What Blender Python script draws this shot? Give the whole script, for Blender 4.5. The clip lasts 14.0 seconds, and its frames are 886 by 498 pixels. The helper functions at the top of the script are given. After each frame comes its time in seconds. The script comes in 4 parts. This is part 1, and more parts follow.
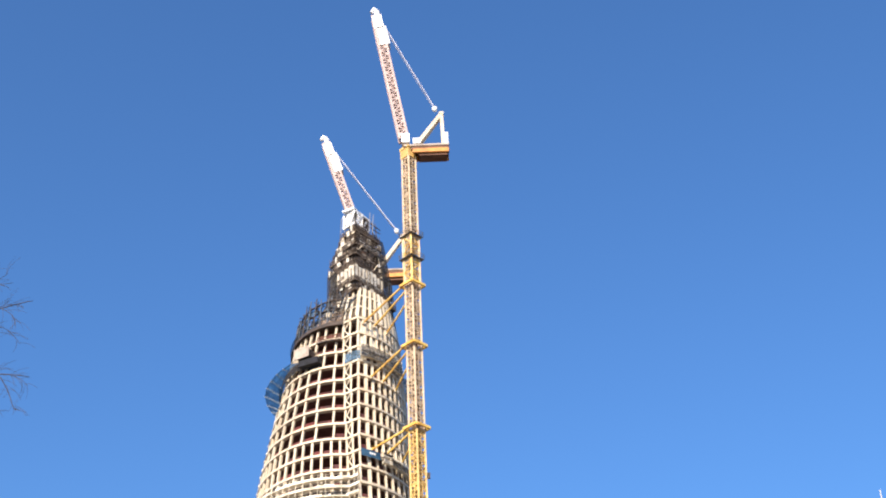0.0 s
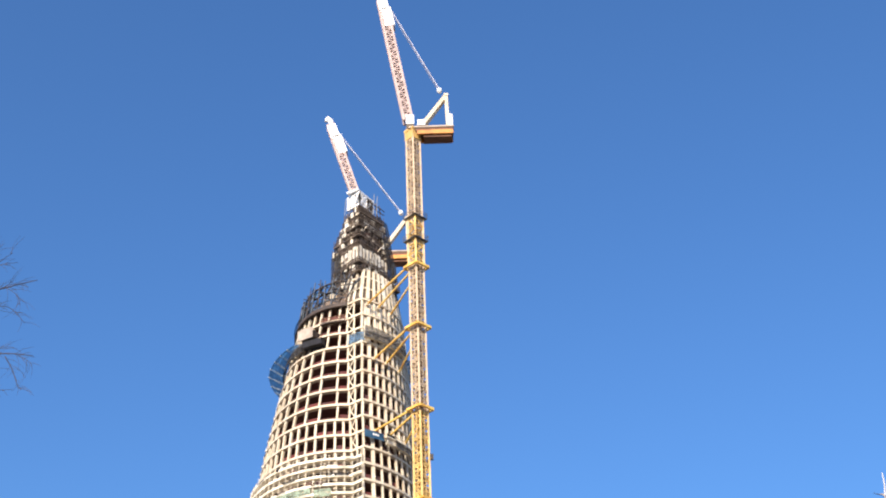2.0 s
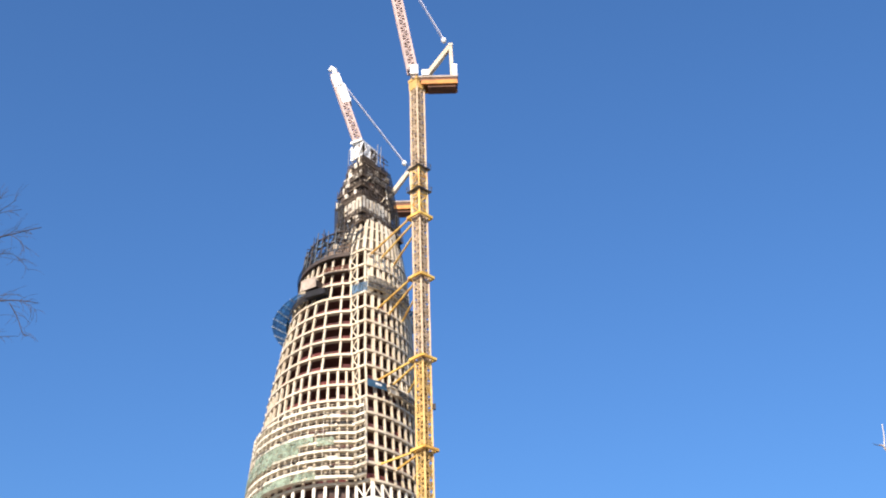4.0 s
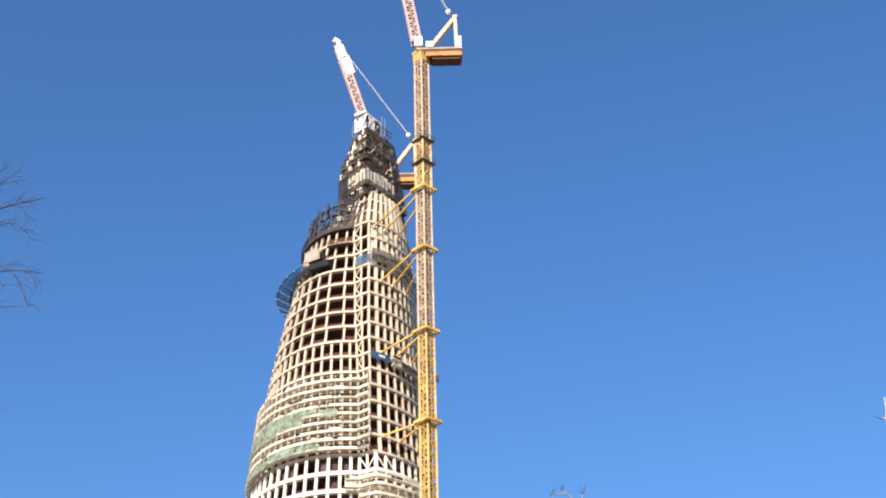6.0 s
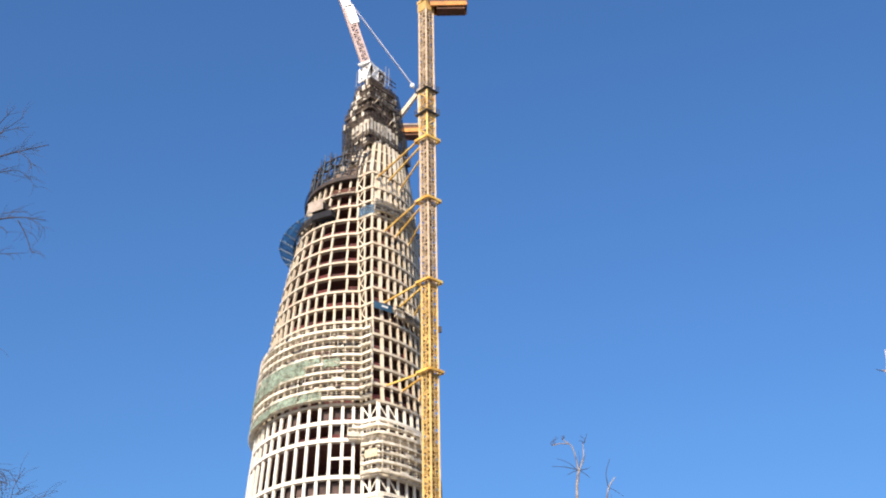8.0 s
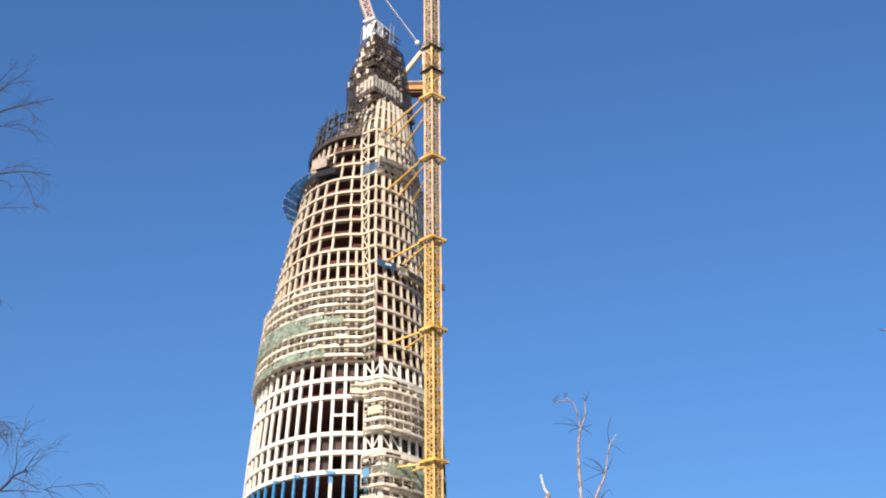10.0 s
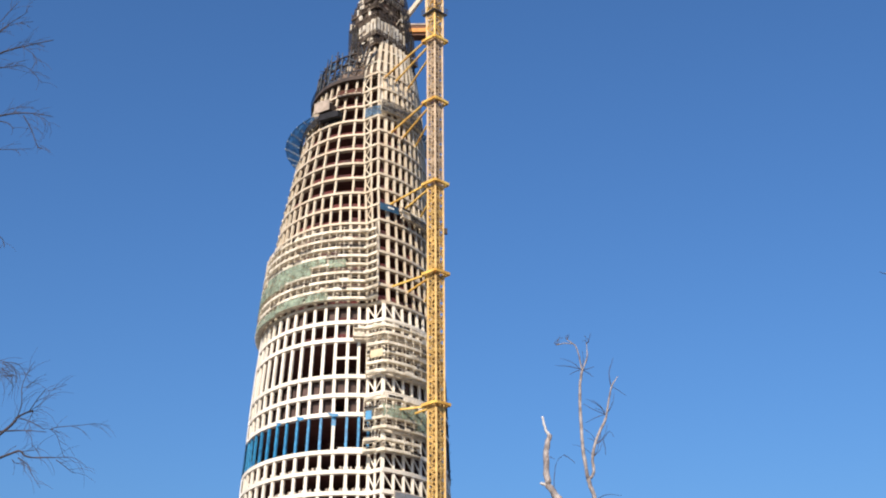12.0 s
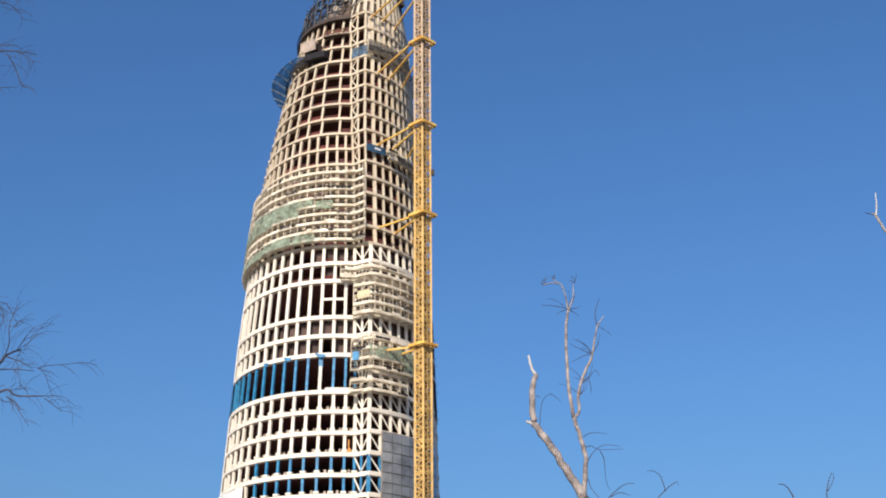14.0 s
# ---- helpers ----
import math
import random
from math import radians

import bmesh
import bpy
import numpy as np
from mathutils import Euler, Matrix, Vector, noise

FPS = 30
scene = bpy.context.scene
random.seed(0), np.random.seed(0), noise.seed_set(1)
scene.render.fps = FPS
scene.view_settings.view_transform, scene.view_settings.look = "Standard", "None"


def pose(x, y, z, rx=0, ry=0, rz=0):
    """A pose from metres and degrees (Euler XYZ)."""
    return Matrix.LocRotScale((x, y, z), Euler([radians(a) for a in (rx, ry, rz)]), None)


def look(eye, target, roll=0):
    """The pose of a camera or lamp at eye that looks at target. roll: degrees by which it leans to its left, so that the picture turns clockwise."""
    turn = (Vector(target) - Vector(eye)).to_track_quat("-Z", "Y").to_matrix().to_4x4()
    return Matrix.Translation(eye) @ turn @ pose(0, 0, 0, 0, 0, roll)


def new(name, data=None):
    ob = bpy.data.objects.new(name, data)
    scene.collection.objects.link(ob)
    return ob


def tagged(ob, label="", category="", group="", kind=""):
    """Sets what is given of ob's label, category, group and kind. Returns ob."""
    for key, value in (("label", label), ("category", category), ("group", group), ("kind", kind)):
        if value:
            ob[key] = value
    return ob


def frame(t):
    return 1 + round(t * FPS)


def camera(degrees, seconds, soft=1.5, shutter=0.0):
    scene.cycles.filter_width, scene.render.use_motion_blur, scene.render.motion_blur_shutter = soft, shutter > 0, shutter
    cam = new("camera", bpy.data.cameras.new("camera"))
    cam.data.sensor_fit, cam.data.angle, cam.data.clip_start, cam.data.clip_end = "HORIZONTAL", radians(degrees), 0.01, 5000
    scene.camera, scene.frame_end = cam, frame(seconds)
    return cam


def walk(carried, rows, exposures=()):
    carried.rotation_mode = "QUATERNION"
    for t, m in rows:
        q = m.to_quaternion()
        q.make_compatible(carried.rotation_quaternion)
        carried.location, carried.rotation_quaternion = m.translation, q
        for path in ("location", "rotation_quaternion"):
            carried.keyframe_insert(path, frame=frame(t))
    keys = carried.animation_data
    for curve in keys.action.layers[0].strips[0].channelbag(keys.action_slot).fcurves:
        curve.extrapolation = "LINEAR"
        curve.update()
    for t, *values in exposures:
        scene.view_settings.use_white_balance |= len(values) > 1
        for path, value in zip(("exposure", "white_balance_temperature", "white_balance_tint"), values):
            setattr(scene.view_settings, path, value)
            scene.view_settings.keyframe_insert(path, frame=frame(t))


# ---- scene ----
# camera: a phone held at head height, tilting down along a tower
cam = camera(37.64, 14.0, soft=2.0)
ROWS = [
    (0.0, 1.72, 0.573, 123.736, 2.226),
    (0.5, 1.7183, 0.587, 123.557, 2.176),
    (1.0, 1.7173, 0.593, 123.422, 2.105),
    (1.5, 1.7157, 0.596, 123.251, 2.021),
    (2.0, 1.7128, 0.587, 122.937, 1.924),
    (2.5, 1.7067, 0.511, 122.259, 1.751),
    (3.0, 1.7017, 0.539, 121.714, 1.723),
    (5.5, 1.6841, 0.525, 119.763, 1.286),
    (6.0, 1.6822, 0.574, 119.556, 1.302),
    (6.5, 1.6783, 0.605, 119.131, 1.286),
    (7.0, 1.6737, 0.591, 118.621, 1.208),
    (7.5, 1.6691, 0.577, 118.109, 1.082),
    (8.0, 1.6627, 0.514, 117.402, 0.887),
    (10.5, 1.6415, 0.497, 115.065, 0.463),
    (11.0, 1.6357, 0.576, 114.417, 0.548),
    (11.5, 1.6287, 0.599, 113.653, 0.499),
    (12.0, 1.6236, 0.552, 113.090, 0.331),
    (12.5, 1.6204, 0.397, 112.740, 0.346),
    (13.0, 1.614, 0.160, 112.046, 0.398),
    (13.5, 1.6076, 0.061, 111.335, 0.420),
    (14.0, 1.6, -0.003, 110.501, 0.493),
]
walk(cam, [(t, pose(0, 0, z, tilt, lean, turn)) for t, z, turn, tilt, lean in ROWS],
     exposures=[(0.0, 0.86, 5500, 8), (3.0, 0.78, 5500, 8), (7.0, 0.62, 5500, 8), (11.0, 0.42, 5500, 8), (14.0, 0.21, 5500, 8)])

# ---- light ----
SUN = Vector((-0.29, -0.85, 0.54)).normalized()
world = bpy.data.worlds.new("sky")
scene.world = world
world.use_nodes = True
wn = world.node_tree.nodes
sky = wn.new("ShaderNodeTexSky")
sky.sky_type, sky.sun_disc = "NISHITA", False
sky.sun_elevation = math.asin(SUN.z)
sky.sun_rotation = math.atan2(SUN.x, SUN.y)
sky.air_density, sky.dust_density, sky.ozone_density, sky.altitude = 1.2, 3.0, 8.2, 50
world.node_tree.links.new(sky.outputs[0], wn["Background"].inputs[0])
wn["Background"].inputs[1].default_value = 0.099
lamp = bpy.data.lights.new("sun", "SUN")
lamp.energy, lamp.angle, lamp.color = 5.0, radians(0.53), (1.0, 0.755, 0.50)
sun = new("sun", lamp)
sun.matrix_world = look((0, 0, 400), Vector((0, 0, 400)) - SUN)


# ---- materials ----
def material(name, base, rough=0.7, metal=0.0, vary=0.12, scale=0.6, fine=12.0, bump=0.15, dirt=None, objects=0.0):
    m = bpy.data.materials.new(name)
    m.use_nodes = True
    nt = m.node_tree
    b = nt.nodes["Principled BSDF"]
    b.inputs["Roughness"].default_value, b.inputs["Metallic"].default_value = rough, metal
    geo = nt.nodes.new("ShaderNodeNewGeometry")
    n1, n2 = nt.nodes.new("ShaderNodeTexNoise"), nt.nodes.new("ShaderNodeTexNoise")
    n1.inputs["Scale"].default_value, n2.inputs["Scale"].default_value = scale, fine
    n1.inputs["Detail"].default_value = n2.inputs["Detail"].default_value = 4
    for n in (n1, n2):
        nt.links.new(geo.outputs["Position"], n.inputs["Vector"])
    ramp = nt.nodes.new("ShaderNodeMapRange")
    ramp.inputs["From Min"].default_value, ramp.inputs["From Max"].default_value = 0.35, 0.68
    nt.links.new(n1.outputs["Fac"], ramp.inputs["Value"])
    mix = nt.nodes.new("ShaderNodeMix")
    mix.data_type = "RGBA"
    mix.inputs[6].default_value = (*base, 1)
    second = dirt or tuple(c * (1 - 2.5 * vary) for c in base)
    mix.inputs[7].default_value = (*second, 1)
    nt.links.new(ramp.outputs[0], mix.inputs[0])
    val = nt.nodes.new("ShaderNodeMapRange")
    val.inputs["From Min"].default_value, val.inputs["From Max"].default_value = 0.3, 0.7
    val.inputs["To Min"].default_value, val.inputs["To Max"].default_value = 1 - vary, 1 + vary
    nt.links.new(n2.outputs["Fac"], val.inputs["Value"])
    hsv = nt.nodes.new("ShaderNodeHueSaturation")
    nt.links.new(mix.outputs[2], hsv.inputs["Color"])
    last = val.outputs[0]
    if objects:
        info = nt.nodes.new("ShaderNodeObjectInfo")
        rnd = nt.nodes.new("ShaderNodeMapRange")
        rnd.inputs["To Min"].default_value, rnd.inputs["To Max"].default_value = 1 - objects, 1 + objects
        nt.links.new(info.outputs["Random"], rnd.inputs["Value"])
        mul = nt.nodes.new("ShaderNodeMath")
        mul.operation = "MULTIPLY"
        nt.links.new(last, mul.inputs[0])
        nt.links.new(rnd.outputs[0], mul.inputs[1])
        last = mul.outputs[0]
    nt.links.new(last, hsv.inputs["Value"])
    nt.links.new(hsv.outputs[0], b.inputs["Base Color"])
    if bump:
        bp = nt.nodes.new("ShaderNodeBump")
        bp.inputs["Strength"].default_value, bp.inputs["Distance"].default_value = bump, 0.05
        nt.links.new(n2.outputs["Fac"], bp.inputs["Height"])
        nt.links.new(bp.outputs[0], b.inputs["Normal"])
    return m


def netting(name, base, cover, scale=3.0, spread=0.25):
    """A woven net: cloth with real holes, more or less closed."""
    m = material(name, base, rough=0.9, vary=0.2, scale=0.5, fine=5.0, bump=0.3)
    nt = m.node_tree
    b, out = nt.nodes["Principled BSDF"], nt.nodes["Material Output"]
    hole, mix = nt.nodes.new("ShaderNodeBsdfTransparent"), nt.nodes.new("ShaderNodeMixShader")
    n = nt.nodes.new("ShaderNodeTexNoise")
    n.inputs["Scale"].default_value, n.inputs["Detail"].default_value = scale, 3
    geo = nt.nodes.new("ShaderNodeNewGeometry")
    nt.links.new(geo.outputs["Position"], n.inputs["Vector"])
    r = nt.nodes.new("ShaderNodeMapRange")
    r.inputs["From Min"].default_value, r.inputs["From Max"].default_value = 0.3, 0.7
    r.inputs["To Min"].default_value, r.inputs["To Max"].default_value = max(cover - spread, 0), min(cover + spread, 1)
    nt.links.new(n.outputs["Fac"], r.inputs["Value"])
    nt.links.new(r.outputs[0], mix.inputs[0])
    nt.links.new(hole.outputs[0], mix.inputs[1])
    nt.links.new(b.outputs[0], mix.inputs[2])
    nt.links.new(mix.outputs[0], out.inputs[0])
    return m


M_WHITE = material("white_fireproof_coat", (0.85, 0.79, 0.67), 0.8, vary=0.06, scale=0.25, fine=3, objects=0.05)
M_FLANK = material("white_wall_board", (0.92, 0.90, 0.84), 0.7, vary=0.04, scale=0.4, fine=3, objects=0.04)
M_BEIGE = material("beige_primer", (0.59, 0.525, 0.40), 0.75, vary=0.10, scale=0.3, fine=3, dirt=(0.54, 0.44, 0.31), objects=0.08)
# Slab colour carries the dim red-brown shade of the open storeys.
M_SLAB = material("dim_interior_slab", (0.15, 0.068, 0.056), 0.9, vary=0.15)
M_CORE = material("dark_interior_core", (0.08, 0.03, 0.025), 0.85, vary=0.3, scale=0.15, dirt=(0.05, 0.035, 0.03))
M_STEEL = material("scaffold_tube", (0.62, 0.55, 0.42), 0.55, 0.2, vary=0.2, scale=0.4)
M_BOARD = material("scaffold_board", (0.84, 0.78, 0.64), 0.8, vary=0.15, scale=0.5, dirt=(0.52, 0.45, 0.33))
M_DARK = material("dark_formwork_steel_and_shade", (0.035, 0.028, 0.024), 0.75, 0.1, vary=0.3, scale=0.5, dirt=(0.08, 0.055, 0.04))
M_DARKNET = netting("dark_safety_net", (0.022, 0.019, 0.018), 0.9)
M_BLUE = material("blue_wrap", (0.05, 0.26, 0.49), 0.55, vary=0.25, scale=1.1, dirt=(0.03, 0.13, 0.28))
M_BLUENET = netting("blue_safety_net", (0.06, 0.22, 0.50), 0.85)
M_GREENNET = netting("green_safety_net", (0.40, 0.49, 0.36), 0.38, 0.9, 0.5)
M_YELLOW = material("crane_yellow", (0.83, 0.58, 0.13), 0.5, vary=0.12, scale=0.4, dirt=(0.55, 0.28, 0.04))
M_PALE = material("faded_crane_paint", (0.52, 0.39, 0.25), 0.6, vary=0.12, scale=0.4)
M_AMBER = material("amber_crane_paint", (0.66, 0.43, 0.13), 0.6, vary=0.15, scale=0.4)
M_JIB = material("pale_jib_paint", (0.46, 0.34, 0.31), 0.6, vary=0.12, scale=0.4)
M_PANEL = material("white_panel", (0.85, 0.84, 0.82), 0.5, vary=0.03, scale=0.5)
M_RUST = material("brown_steel", (0.15, 0.06, 0.025), 0.7, vary=0.2, scale=0.5)
M_GLASS = material("grey_glass", (0.30, 0.315, 0.33), 0.25, vary=0.15, scale=0.5, objects=0.25, bump=0)
M_ROPE = material("wire_rope", (0.55, 0.52, 0.55), 0.5, 0.3, bump=0)
M_BARK = material("pale_bark", (0.42, 0.37, 0.34), 0.9, vary=0.35, scale=7, fine=40, dirt=(0.12, 0.10, 0.10), bump=0.5)
M_TWIG = material("grey_twig", (0.065, 0.055, 0.065), 0.9, vary=0.3, scale=5, fine=50)
M_CUT = material("broken_wood", (0.60, 0.57, 0.54), 0.8, vary=0.1, scale=8)
M_CREAM = material("light_shutter_face", (0.72, 0.67, 0.56), 0.8, vary=0.10, scale=0.5, fine=3, dirt=(0.5, 0.43, 0.33), objects=0.12)
M_REDNET = material("red_edge_net", (0.11, 0.022, 0.020), 0.9, vary=0.3, scale=0.5, dirt=(0.06, 0.03, 0.03), objects=0.4)
M_GREYSTEEL = material("grey_steel", (0.20, 0.20, 0.20), 0.6, 0.3, vary=0.25, scale=0.5)
M_SLATE = material("slate_steel", (0.07, 0.09, 0.12), 0.6, 0.2, vary=0.25, scale=0.5)
M_BLUEGREYNET = netting("blue_grey_net", (0.12, 0.20, 0.30), 0.55)
M_THINNET = netting("thin_dark_net", (0.05, 0.05, 0.055), 0.42)
M_TANNET = netting("tan_sheet", (0.45, 0.38, 0.25), 0.8)
M_BROWNNET = netting("brown_dust_sheet", (0.22, 0.16, 0.12), 0.7)
M_UNDERSHADE = material("black_underside_shade", (0.012, 0.012, 0.018), 0.85, vary=0.3, scale=0.8)
M_ORANGE = material("orange_paint", (0.75, 0.30, 0.04), 0.5, vary=0.1, scale=0.6)
M_TAN = material("tan_board", (0.72, 0.60, 0.38), 0.8, vary=0.1, scale=0.6)
M_NAVY = material("navy_cloth", (0.03, 0.09, 0.17), 0.7, vary=0.15, scale=0.6)
M_PALEBLUE = material("pale_blue_tube", (0.62, 0.68, 0.74), 0.5, vary=0.1, scale=0.6)
M_GREYBOARD = material("grey_board", (0.46, 0.38, 0.31), 0.85, vary=0.15, scale=0.6)
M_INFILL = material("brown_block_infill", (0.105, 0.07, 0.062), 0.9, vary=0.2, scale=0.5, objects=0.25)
M_DECK = material("rusty_orange_paint", (0.66, 0.28, 0.03), 0.6, vary=0.2, scale=0.5, dirt=(0.34, 0.12, 0.02))
M_MASTCORE = material("red_brown_guide", (0.24, 0.09, 0.06), 0.7, vary=0.25, scale=0.5)
M_RAIL = material("dusty_brown_rail", (0.17, 0.125, 0.085), 0.7, vary=0.25, scale=0.6)
M_GROUND = material("ground_paving", (0.16, 0.15, 0.14), 0.9, vary=0.2, scale=0.05, fine=2)


# ---- mesh helpers ----
class Mesh:
    """Gathers vertices and faces of one part."""

    def __init__(self):
        self.v, self.f = [], []

    def hexa(self, pts):
        n = len(self.v)
        self.v += [tuple(p) for p in pts]
        self.f += [(n + a, n + b, n + c, n + d) for a, b, c, d in
                   ((3, 2, 1, 0), (4, 5, 6, 7), (0, 1, 5, 4), (1, 2, 6, 5), (2, 3, 7, 6), (3, 0, 4, 7))]

    def box(self, x, y, z, sx, sy, sz, turn=0.0):
        c, s = math.cos(turn), math.sin(turn)
        pts = []
        for k in (-0.5, 0.5):
            for i, j in ((-0.5, -0.5), (0.5, -0.5), (0.5, 0.5), (-0.5, 0.5)):
                u, w = i * sx, j * sy
                pts.append((x + c * u - s * w, y + s * u + c * w, z + k * sz))
        self.hexa(pts)

    def beam(self, a, b, w, d=None, up=(0, 0, 1)):
        a, b = Vector(a), Vector(b)
        d = d or w
        t = (b - a).normalized()
        up = Vector(up)
        if abs(t.dot(up)) > 0.98:
            up = Vector((0, 1, 0))
        s = t.cross(up).normalized()
        u = s.cross(t)
        pts = []
        for p in (a, b):
            pts += [p - s * w / 2 - u * d / 2, p + s * w / 2 - u * d / 2, p + s * w / 2 + u * d / 2, p - s * w / 2 + u * d / 2]
        self.hexa(pts)

    def pipe(self, pts, radii, n=6):
        """A round tapered tube along a line of points."""
        pts = [Vector(p) for p in pts]
        rings = []
        for i, p in enumerate(pts):
            t = (pts[min(i + 1, len(pts) - 1)] - pts[max(i - 1, 0)]).normalized()
            s = t.cross(Vector((0.13, 0.97, 0.2))).normalized()
            u = s.cross(t)
            base = len(self.v)
            for k in range(n):
                a = 2 * math.pi * k / n
                self.v.append(tuple(p + radii[i] * (math.cos(a) * s + math.sin(a) * u)))
            rings.append(base)
        for r0, r1 in zip(rings, rings[1:]):
            for k in range(n):
                self.f.append((r0 + k, r0 + (k + 1) % n, r1 + (k + 1) % n, r1 + k))
        self.f.append(tuple(rings[0] + k for k in reversed(range(n))))
        self.f.append(tuple(rings[-1] + k for k in range(n)))

    def loft(self, loops, closed=True):
        """Skin between loops of equal length, first joined to last (a ring's section swept)."""
        n, m = len(self.v), len(loops[0])
        for lp in loops:
            self.v += [tuple(p) for p in lp]
        L = len(loops)
        for i in range(L if closed else L - 1):
            a, b = n + i * m, n + ((i + 1) % L) * m
            for k in range(m):
                self.f.append((a + k, a + (k + 1) % m, b + (k + 1) % m, b + k))
        if not closed:
            self.f.append(tuple(n + k for k in reversed(range(m))))
            self.f.append(tuple(n + (L - 1) * m + k for k in range(m)))

    def sheet(self, rows):
        n, m = len(self.v), len(rows[0])
        for r in rows:
            self.v += [tuple(p) for p in r]
        for i in range(len(rows) - 1):
            for k in range(m - 1):
                a = n + i * m + k
                self.f.append((a, a + 1, a + m + 1, a + m))


def part(name, me, mat, parent=None, label="", kind="", smooth=False):
    data = bpy.data.meshes.new(name)
    data.from_pydata(me.v, [], me.f)
    data.materials.append(mat)
    if smooth:
        data.shade_smooth()
    ob = new(name, data)
    ob.parent = parent
    if label or kind:
        tagged(ob, label=label, kind=kind)
    return ob


def thing(name, at, label, category, group="", kind=""):
    ob = new(name)
    ob.location = at
    ob.empty_display_size = 0.5
    tagged(ob, label, category, group, kind)
    return ob


def keep(ob, holder):
    """Hang a part made in world coordinates under a holder that has a place of its own."""
    ob.parent = holder
    ob.matrix_parent_inverse = Matrix.Translation(holder.location).inverted()
    return ob


# ---- ground ----
g = Mesh()
g.sheet([[(x, y, 0) for x in (-4000, -600, -100, 0, 100, 600, 4000)] for y in (-4000, -600, -50, 0, 100, 300, 700, 4000)])
tagged(part("ground", g, M_GROUND), "grey paved city ground reaching the horizon", "ground", kind="structure")

# ---- tower: round in plan, tapering, with a projecting bay towards the crane ----
CY, DEEP, STOREY, LEVEL0 = 280.0, 1.30, 4.025, 44.7
H_Z, H_R = (0, 48, 71, 84, 95, 105, 117, 131, 145, 157, 171, 181), (23.7, 22.7, 21.6, 20.9, 19.8, 19.0, 17.9, 16.3, 14.5, 12.8, 8.8, 7.4)
C_Z, C_X = (0, 50, 71, 84, 105, 124, 145, 157, 171, 181), (-24.5, -23.9, -23.45, -23.3, -23.1, -22.7, -21.1, -20.2, -18.0, -17.0)

# where the bay's side begins (LO_X) and its corner stands (HI_X), by height
B_Z = (0, 63, 77, 96.2, 97.6, 115, 130, 160)
LO_X = (-16.6, -16.6, -17.0, -17.4, -17.6, -18.1, -19.0, -20.1)
HI_X = (-13.7, -13.7, -13.8, -13.9, -15.3, -15.4, -15.9, -16.4)


def swell(z):
    """The street front is drawn on a wider circle than the crane's side."""
    return float(np.interp(z, (0, 95, 129, 150, 157, 160), (2.5, 2.5, 1.5, 0.9, 0.7, 0.0)))


def radius(z):
    return float(np.interp(z, H_Z, H_R)) + swell(z)


def centre(z):
    return float(np.interp(z, C_Z, C_X)) + swell(z)


def bay(z):
    """Angles at which the bay's side begins and ends, in degrees from the tower's front."""
    r, c = radius(z), centre(z)
    lo = math.degrees(math.asin(max(-0.6, min(0.6, (float(np.interp(z, B_Z, LO_X)) - c) / r))))
    hi = math.degrees(math.asin(max(-0.5, min(0.7, (float(np.interp(z, B_Z, HI_X)) - c) / (r + 2.4)))))
    return lo, hi


def out(phi, z, off=0.0):
    """A point of the facade at an angle (degrees, 0 towards the street, + to the crane's side)."""
    r, (lo, hi) = radius(z), bay(z)
    step, tail = 2.4, -0.5 - 2 * swell(z)
    if lo < phi < hi:
        r += step * (phi - lo) / (hi - lo)
    elif hi <= phi < 95:
        r += step + (tail - step) * (phi - hi) / (95 - hi)
    elif 95 <= phi < 180:
        r += tail * (180 - phi) / 85
    r += off
    a = math.radians(phi)
    return Vector((centre(z) + r * math.sin(a), CY - DEEP * r * math.cos(a), z))


def level(k):
    return LEVEL0 + STOREY * k + float(np.interp(k, (2, 4, 5, 7, 13, 19, 24, 27, 28), (-0.5, -0.08, -0.1, -0.5, -0.7, -1.1, -1.3, -1.1, -0.6)))


def ring(z0, z1, off_out, off_in, phi0=-180, phi1=180, step=5):
    me = Mesh()
    full = phi1 - phi0 >= 360
    lo, hi = bay((z0 + z1) / 2)
    angles = sorted(set([*np.arange(phi0, phi1, step), *(() if full else (phi1,)), *[a for a in (lo, hi) if phi0 < a < phi1]]))
    me.loft([[out(a, z0, off_out), out(a, z1, off_out), out(a, z1, off_in), out(a, z0, off_in)] for a in angles], closed=full)
    return me


TOP = 28
tower = thing("tower_under_construction", (-23.5, CY, 0.0), "tapering unfinished tower of cream-coated steel frames and open storeys", "tower")


def hang(name, me, mat, label="", kind="", smooth=False, under=None):
    """A part of the tower, or of one of its storeys."""
    ob = part(name, me, mat, None, label, kind, smooth)
    if under is None:
        return keep(ob, tower)
    ob.parent = under
    return ob


def slab(z):
    me = Mesh()
    n = 48
    for dz in (0, 0.3):
        me.v += [tuple(out(-180 + 360 * i / n, z + dz, -0.7)) for i in range(n)]
    me.f.append(tuple(reversed(range(n))))
    me.f.append(tuple(range(n, 2 * n)))
    me.f += [(i, (i + 1) % n, n + (i + 1) % n, n + i) for i in range(n)]
    return me


def coat(k):
    return M_WHITE if k < 13 else M_BEIGE


